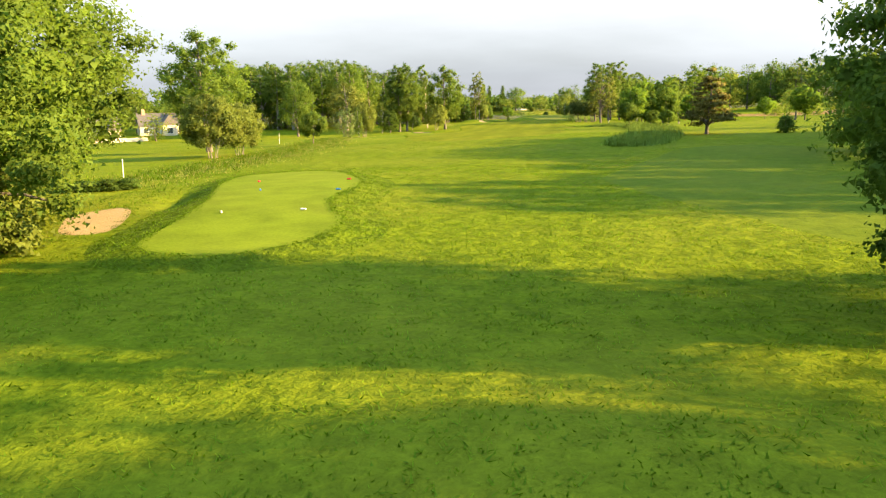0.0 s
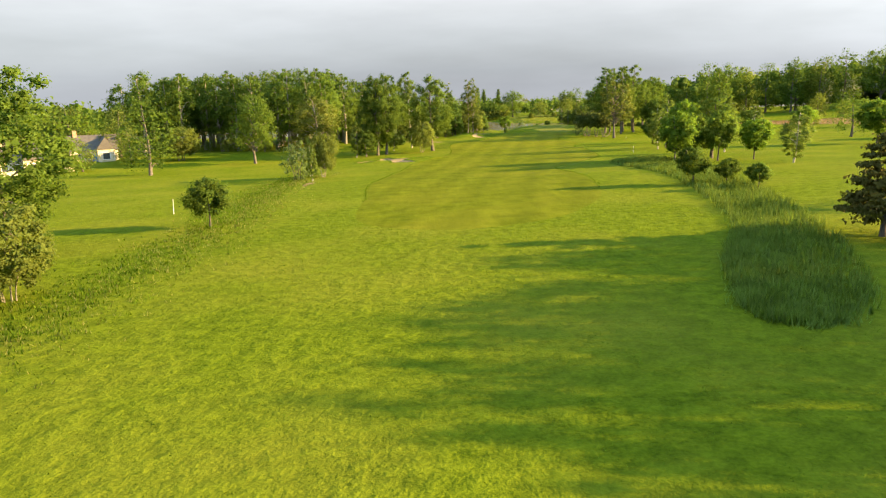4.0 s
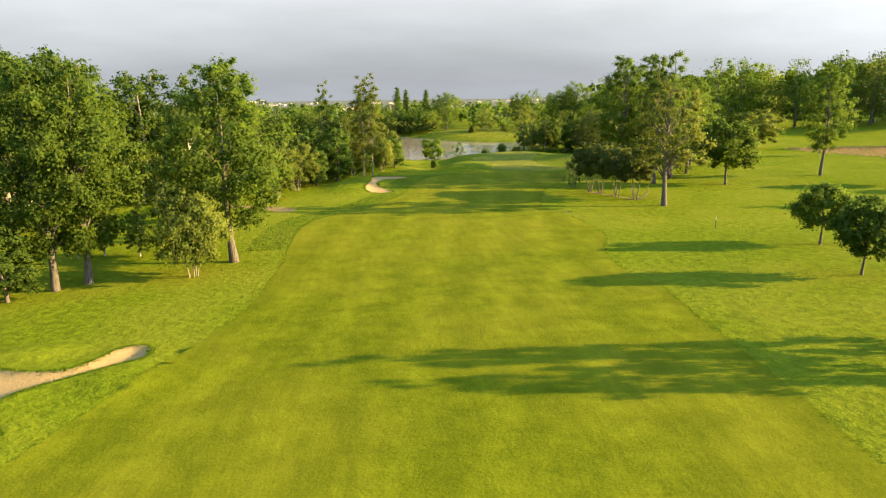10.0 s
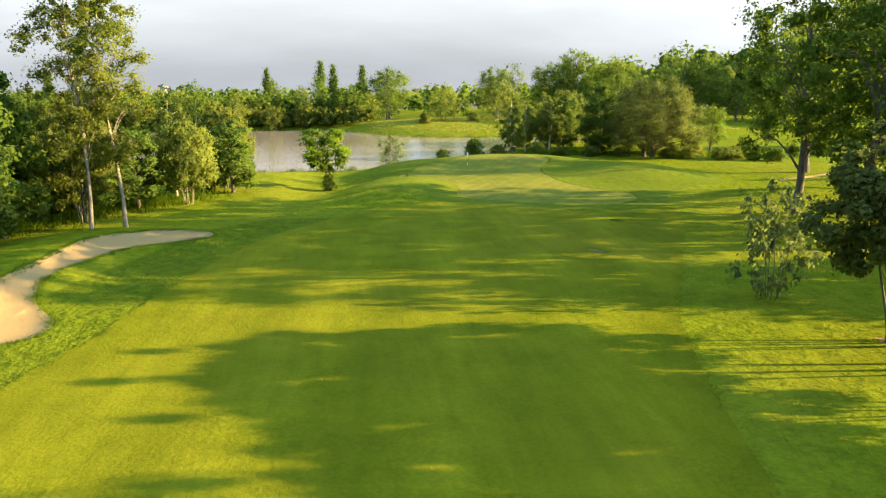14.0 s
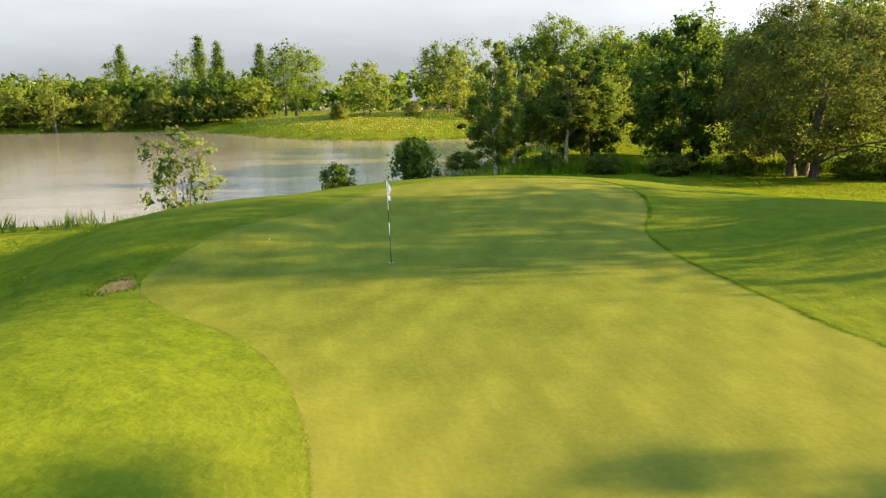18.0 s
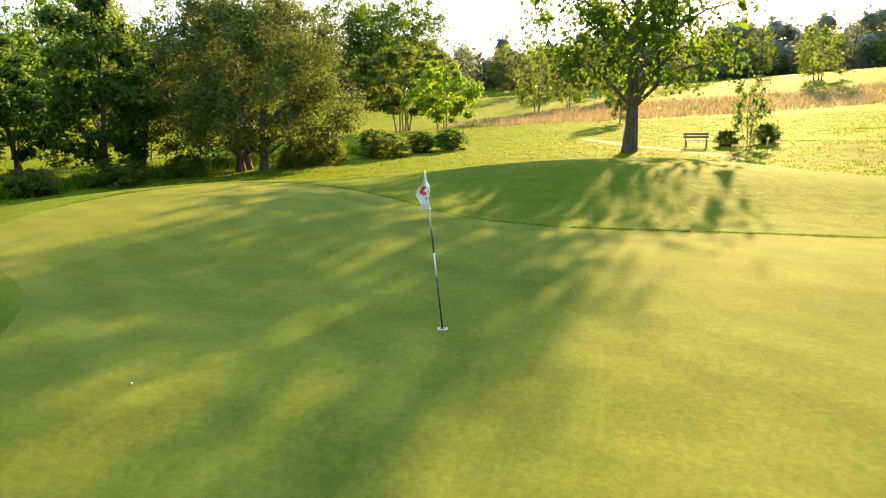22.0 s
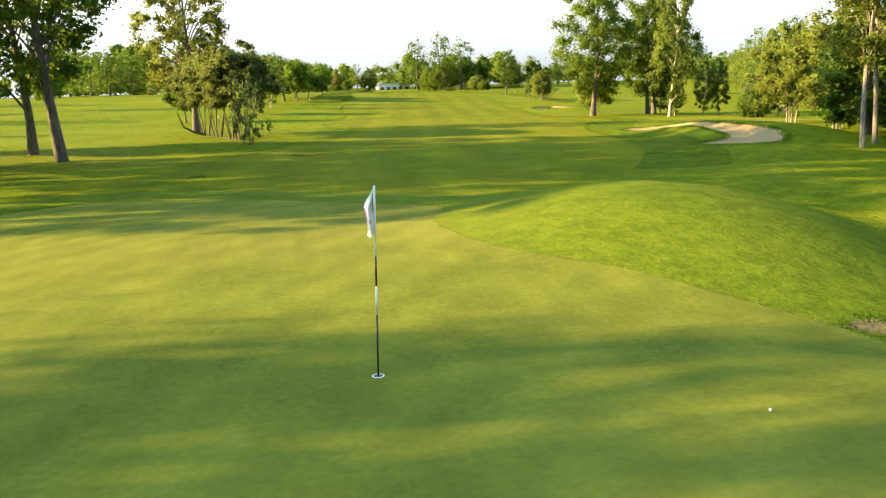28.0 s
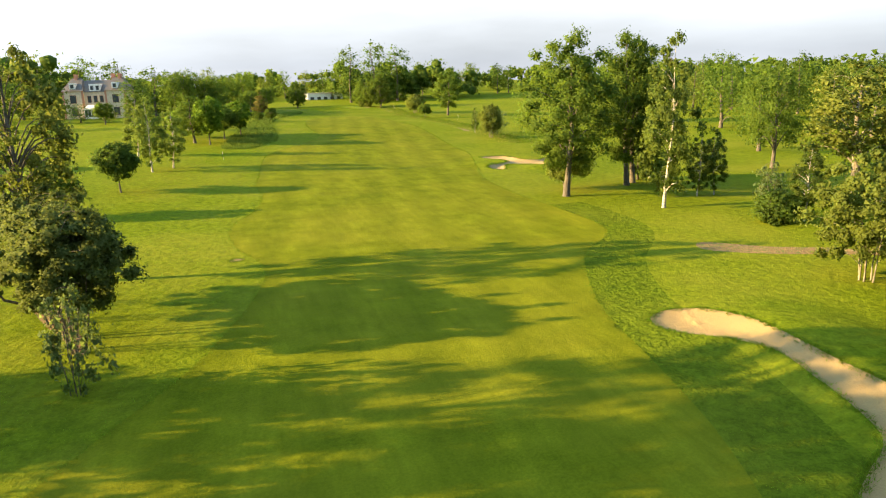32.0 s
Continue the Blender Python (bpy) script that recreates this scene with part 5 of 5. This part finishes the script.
blades("edge_grass", rim[(rim[:, 1] < 264) & (rim[:, 1] > 104)], 0.055, 4, "grass", "uncut grass along the fairway edge", 0.06, 0.016, seed=15)
blades("edge_grass", np.concatenate([edge_spots("bunker_near", 2600, 0.12, 4), edge_spots("bunker_far", 1800, 0.12, 5)]), 0.11, 4, "grass", "grass lip round the bunkers", 0.06, 0.014, seed=16)

blades("edge_grass", np.concatenate([edge_spots(w, 160, 0.12, 20 + k) for k, w in enumerate(("worn", "worn_2", "worn_3", "worn_4", "worn_5", "dry_patch", "ditch_bed"))]), 0.06, 4, "grass", "ragged grass round worn earth", 0.08, 0.012, seed=17)

# ---- small things on the course ----


def ground_z(x, y):
    return float(surface(np.array([x]), np.array([y]))[0])


def box(x0, x1, y0, y1, z0, z1, bevel=0.0):
    bm = bmesh.new()
    bmesh.ops.create_cube(bm, size=1.0, matrix=Matrix.Translation(((x0 + x1) / 2, (y0 + y1) / 2, (z0 + z1) / 2)) @ Matrix.Diagonal((x1 - x0, y1 - y0, z1 - z0, 1)))
    if bevel:
        bmesh.ops.bevel(bm, geom=bm.edges[:], offset=bevel, segments=2, profile=0.6, affect="EDGES")
    return bm


def tee_marker(x, y, mat, word, turn):
    e = new("tee_marker")
    e.matrix_world = pose(x, y, ground_z(x, y), 0, 0, turn)
    bm = bmesh.new()
    bmesh.ops.create_cone(bm, cap_ends=True, segments=14, radius1=0.042, radius2=0.032, depth=0.2, matrix=pose(0, 0, 0.045, 0, 90, 0))
    bmesh.ops.bevel(bm, geom=bm.edges[:], offset=0.008, segments=2, profile=0.6, affect="EDGES")
    bm_part("block", bm, mat, e)
    bm_part("spike", cyl(0.008, 0.014, -0.1, 0.05, 8), BLACK, e)
    tagged(e, word + " painted wooden tee marker lying on the tee", "tee marker", "tee markers")


for x, y, m, w in ((-5.0, 26.8, WHITE, "white"), (-2.2, 27.2, WHITE, "white"), (-5.4, 33.4, BLUE, "blue"), (-1.9, 33.1, BLUE, "blue"), (-6.6, 37.6, RED, "red"), (-2.1, 37.7, RED, "red")):
    tee_marker(x, y, m, w, 20 + 17 * x)


def stake(x, y, bands, high=0.9):
    e = new("marker_post")
    e.matrix_world = pose(x, y, ground_z(x, y), 0, 1.5, 12)
    n = len(bands)
    for i, m in enumerate(bands):
        bm_part("post_band", cyl(0.022, 0.022, -0.1 if i == 0 else high * i / n, high * (i + 1) / n), m, e)
    bm_part("cap", cyl(0.025, 0.012, high, high + 0.03), bands[-1], e)
    tagged(e, "slim painted distance post standing in rough grass", "post")


stake(38.6, 168.4, (WHITE, BLACK, WHITE), 1.3)
stake(49.8, 219.6, (BLACK, BLACK, WHITE), 1.3)
stake(-16.7, 44.6, (WHITE,), 1.2)
stake(-21.4, 102.5, (WHITE,), 1.4)

cup = new("hole_cup")
cup.matrix_world = pose(*FLAG, ground_z(*FLAG) + 0.006)
ringm = bmesh.new()
for r0, r1, zz in ((0.055, 0.068, 0.0),):
    a = [ringm.verts.new((r0 * math.cos(t), r0 * math.sin(t), zz)) for t in np.linspace(0, 6.283, 25)[:-1]]
    b = [ringm.verts.new((r1 * math.cos(t), r1 * math.sin(t), zz - 0.002)) for t in np.linspace(0, 6.283, 25)[:-1]]
    for i in range(24):
        ringm.faces.new((a[i], b[i], b[(i + 1) % 24], a[(i + 1) % 24]))
bm_part("rim", ringm, WHITE, cup)
bm_part("hole", cyl(0.055, 0.055, -0.02, 0.001, 20), BLACK, cup)
tagged(cup, "white-rimmed golf hole in the green", "hole")

ball = bmesh.new()
bmesh.ops.create_icosphere(ball, subdivisions=3, radius=0.0145)
for v in ball.verts:
    v.co *= 1 - 0.02 * (0.5 + 0.5 * math.sin(v.co.x * 900) * math.sin(v.co.y * 900) * math.sin(v.co.z * 900))
me = bpy.data.meshes.new("golf_ball")
ball.to_mesh(me)
ball.free()
me.materials.append(WHITE)
gb = new("golf_ball", me)
gb.location = (36.2, 303.0, ground_z(36.2, 303.0) + 0.010)
tagged(gb, "white golf ball lying on the green", "ball")


def bench(x, y, turn):
    e = new("park_bench")
    e.matrix_world = pose(x, y, ground_z(x, y), 0, 0, turn)
    for i in range(3):
        bm_part("seat_slat", box(-0.75, 0.75, -0.22 + i * 0.155, -0.08 + i * 0.155, 0.42, 0.46, 0.008), WOOD, e)
    for i in range(2):
        bm_part("back_slat", box(-0.75, 0.75, 0.27, 0.31, 0.58 + i * 0.18, 0.72 + i * 0.18, 0.008), WOOD, e)
    for sx in (-0.6, 0.6):
        bm_part("leg", box(sx - 0.04, sx + 0.04, -0.22, -0.12, -0.05, 0.42, 0.006), WOOD, e)
        bm_part("leg", box(sx - 0.04, sx + 0.04, 0.2, 0.28, -0.05, 0.92, 0.006), WOOD, e)
        bm_part("rail", box(sx - 0.03, sx + 0.03, -0.12, 0.2, 0.34, 0.41, 0.006), WOOD, e)
    tagged(e, "weathered wooden bench beside the path", "bench")


bench(77.2, 294.6, 80)

log = new("fallen_limb", raw_mesh("fallen_limb", *tube([(48.8, 240.6, ground_z(48.8, 240.6) + 0.1), (49.6, 240.7, ground_z(49.6, 240.7) + 0.3), (50.4, 241.2, ground_z(50.4, 241.2) + 0.8), (50.7, 241.9, ground_z(50.7, 241.9) + 2.0)], [0.13, 0.11, 0.08, 0.04], 8), BARK, True))
tagged(log, "crooked low limb sprawling over bare earth", "log")

# mistletoe in the sparse poplars
rng = np.random.default_rng(4)
for x, y, zs in ((4.5, 276.4, (10.8, 12.6, 13.6)), (12.6, 276.9, (12.2, 13.4, 14.2)), (11.1, 275.7, (11.0, 13.0))):
    for k, zz in enumerate(zs):
        c = np.array([[0.25 * (-1) ** k, 0.2, 0.0]])
        v, f, n = leaves(rng, c, np.array([0.46]), 900, 0.17, 1.0, 0.0, 0.1)
        o = new("mistletoe", raw_mesh("mistletoe", v, f, LEAF["deep"], normals=n))
        o.location = (x, y, ground_z(x, y) + zz)
        tagged(o, "dark round mistletoe ball high in a poplar", "mistletoe", "mistletoe")

# ---- houses ----


def roof(x0, x1, y0, y1, z0, high, over=0.35, hip=0.0):
    bm = bmesh.new()
    a, b, c, d = x0 - over, x1 + over, y0 - over, y1 + over
    m = (c + d) / 2
    lo = [bm.verts.new(p) for p in ((a, c, z0), (b, c, z0), (b, d, z0), (a, d, z0))]
    hi = [bm.verts.new(p) for p in ((a + hip, m, z0 + high), (b - hip, m, z0 + high))]
    for f in ((lo[0], lo[1], hi[1], hi[0]), (lo[2], lo[3], hi[0], hi[1]), (lo[1], lo[2], hi[1]), (lo[3], lo[0], hi[0]), (lo[3], lo[2], lo[1], lo[0])):
        bm.faces.new(f)
    return bm


def window(parent, x, y, z, w, h, arch=False):
    """A window on a wall that faces -y."""
    win = bm_part("window", box(x - w / 2 - 0.1, x + w / 2 + 0.1, y - 0.06, y + 0.02, z - 0.1, z + h + 0.1), BRICK if arch else WHITE, parent)
    bm_part("pane", box(x - w / 2, x + w / 2, y - 0.09, y - 0.055, z, z + h), GLASS, win)
    bm_part("sill", box(x - w / 2 - 0.15, x + w / 2 + 0.15, y - 0.18, y - 0.05, z - 0.2, z - 0.1), STONE, win)
    return win


def cottage(x, y, turn, label, wide=13.0):
    e = new("house")
    e.matrix_world = pose(x, y, ground_z(x, y) - 0.2, 0, 0, turn)
    bm_part("wall", box(0, wide, 0, 8, 0, 3.0), WALL, e)
    bm_part("roof", roof(0, wide, 0, 8, 3.0, 3.8, hip=0.0), SLATE, e, "steep dark slate roof")
    bm_part("wing_wall", box(wide * 0.55, wide * 0.9, -3, 1, 0, 3.4), WALL, e)
    g = bmesh.new()
    bx0, bx1, zt = wide * 0.55 - 0.3, wide * 0.9 + 0.3, 3.4
    mx = (bx0 + bx1) / 2
    vs = [g.verts.new(p) for p in ((bx0, -3.3, zt), (bx1, -3.3, zt), (mx, -3.3, zt + 3.0), (bx0, 4, zt), (bx1, 4, zt), (mx, 4, zt + 3.0))]
    for f in ((0, 1, 2), (3, 5, 4), (0, 2, 5, 3), (1, 4, 5, 2), (0, 3, 4, 1)):
        g.faces.new([vs[i] for i in f])
    bm_part("wing_roof", g, SLATE, e)
    bm_part("chimney", box(1.2, 2.1, 3.4, 4.3, 5.5, 8.0, 0.03), BRICK, e)
    for wx in (1.6, 4.2):
        window(e, wx, 0, 0.9, 1.2, 1.5)
    window(e, wide * 0.725, -3, 0.9, 1.6, 1.6)
    bm_part("door", box(wide * 0.45, wide * 0.45 + 1.0, -0.08, 0.02, 0, 2.1), BLUE, e)
    tagged(e, label, "house")


cottage(-95, 192, 38, "cream cottage with steep slate roofs beyond the course", 9)
cottage(-90, 214, 30, "white house with dark gabled roofs behind trees", 11)
fence = new("fence")
fence.matrix_world = pose(-108, 178, ground_z(-100, 188) , 0, 0, 36)
for i in range(14):
    bm_part("panel", box(i * 2.4 + 0.05, i * 2.4 + 2.35, -0.03, 0.03, 0.05, 1.1, 0.01), STONE, fence)
    bm_part("post", box(i * 2.4 - 0.06, i * 2.4 + 0.06, -0.06, 0.06, -0.3, 1.2), STONE, fence)
tagged(fence, "pale low garden fence along the course", "fence")


def mansion(x, y, z, turn):
    e = new("mansion")
    e.matrix_world = pose(x, y, z, 0, 0, turn) @ Matrix.Scale(0.82, 4)
    bm_part("wall", box(0, 20, 0, 11, -3, 8.5), WALL, e)
    for n, (a, b) in enumerate(((0, 6.2), (13.8, 20))):
        bm_part("wing_wall", box(a - 0.2, b + 0.2, -1.2, 3, -3, 8.9), WALL, e)
        bm_part("quoin", box(a - 0.32, a + 0.3, -1.32, -0.9, -3, 8.9), BRICK, e)
        bm_part("quoin", box(b - 0.3, b + 0.32, -1.32, -0.9, -3, 8.9), BRICK, e)
        bm_part("wing_roof", roof(a, b, -1.2, 11, 8.9, 4.4, 0.4, 1.8), SLATE, e)
        window(e, (a + b) / 2, -1.2, 4.9, 1.9, 2.6, True)
        window(e, (a + b) / 2, -1.2, 0.6, 1.9, 2.6, True)
        d = bm_part("dormer", box((a + b) / 2 - 0.9, (a + b) / 2 + 0.9, -0.9, 2.5, 9.6, 11.6), WHITE, e)
        bm_part("pane", box((a + b) / 2 - 0.55, (a + b) / 2 + 0.55, -0.96, -0.88, 9.9, 11.2), GLASS, d)
    bm_part("roof", roof(4, 16, 0, 11, 8.5, 4.0, 0.3, 0.0), SLATE, e)
    d = bm_part("dormer", box(8.2, 11.8, 0.3, 3.5, 8.7, 11.2), WHITE, e)
    for wx in (9.1, 10.9):
        bm_part("pane", box(wx - 0.5, wx + 0.5, 0.22, 0.32, 9.2, 10.6), GLASS, d)
    for wx in (8, 10, 12):
        window(e, wx, 0, 5.0, 1.1, 2.2, True)
    c = bm_part("conservatory", box(7, 13.4, -4, 0, -0.5, 3.0), WHITE, e)
    for i in range(6):
        bm_part("pane", box(7.2 + i * 1.04, 8.1 + i * 1.04, -4.06, -3.98, 0.3, 2.6), GLASS, c)
    bm_part("glass_roof", roof(7, 13.4, -4, 0, 3.0, 1.2, 0.2, 1.0), WHITE, e)
    for cx, cy in ((3, 5), (15, 6), (17.5, 5)):
        bm_part("chimney", box(cx - 0.5, cx + 0.5, cy - 0.9, cy + 0.9, 9, 14.6, 0.05), BRICK, e)
    tagged(e, "cream stone mansion with brick trim and slate roofs", "mansion")


mansion(81.5, 62, 2.4, 172)
modern = new("house")
modern.matrix_world = pose(3, -48, 1.2, 0, 0, 186)
bm_part("wall", box(0, 16, 0, 8, -3, 4.4), WHITE, modern)
bm_part("parapet", box(-0.2, 16.2, -0.2, 8.2, 4.4, 4.8), STONE, modern)
for i in range(5):
    window(modern, 1.8 + i * 3.1, 0, 1.4, 1.7, 1.6)
tagged(modern, "low white flat-roofed house beyond the fairway", "house")

# the town on the plain
town = bmesh.new()
rng = random.Random(21)
for i in range(150):
    x, y = rng.uniform(-900, 1500), rng.uniform(1900, 3600)
    w, d, h = rng.uniform(10, 40), rng.uniform(10, 26), rng.uniform(5, 10)
    if i % 17 == 0:
        w, h = 60, 20
    m = Matrix.Translation((x, y, float(height(x, y)) + h / 2 - 1)) @ Matrix.Rotation(rng.uniform(-0.4, 0.4), 4, "Z") @ Matrix.Diagonal((w, d, h, 1))
    bmesh.ops.create_cube(town, size=1.0, matrix=m)
me = bpy.data.meshes.new("town")
town.to_mesh(me)
town.free()
me.materials.append(WALL)
tagged(new("town", me), "pale buildings of a far town on the plain", "town", kind="stuff")
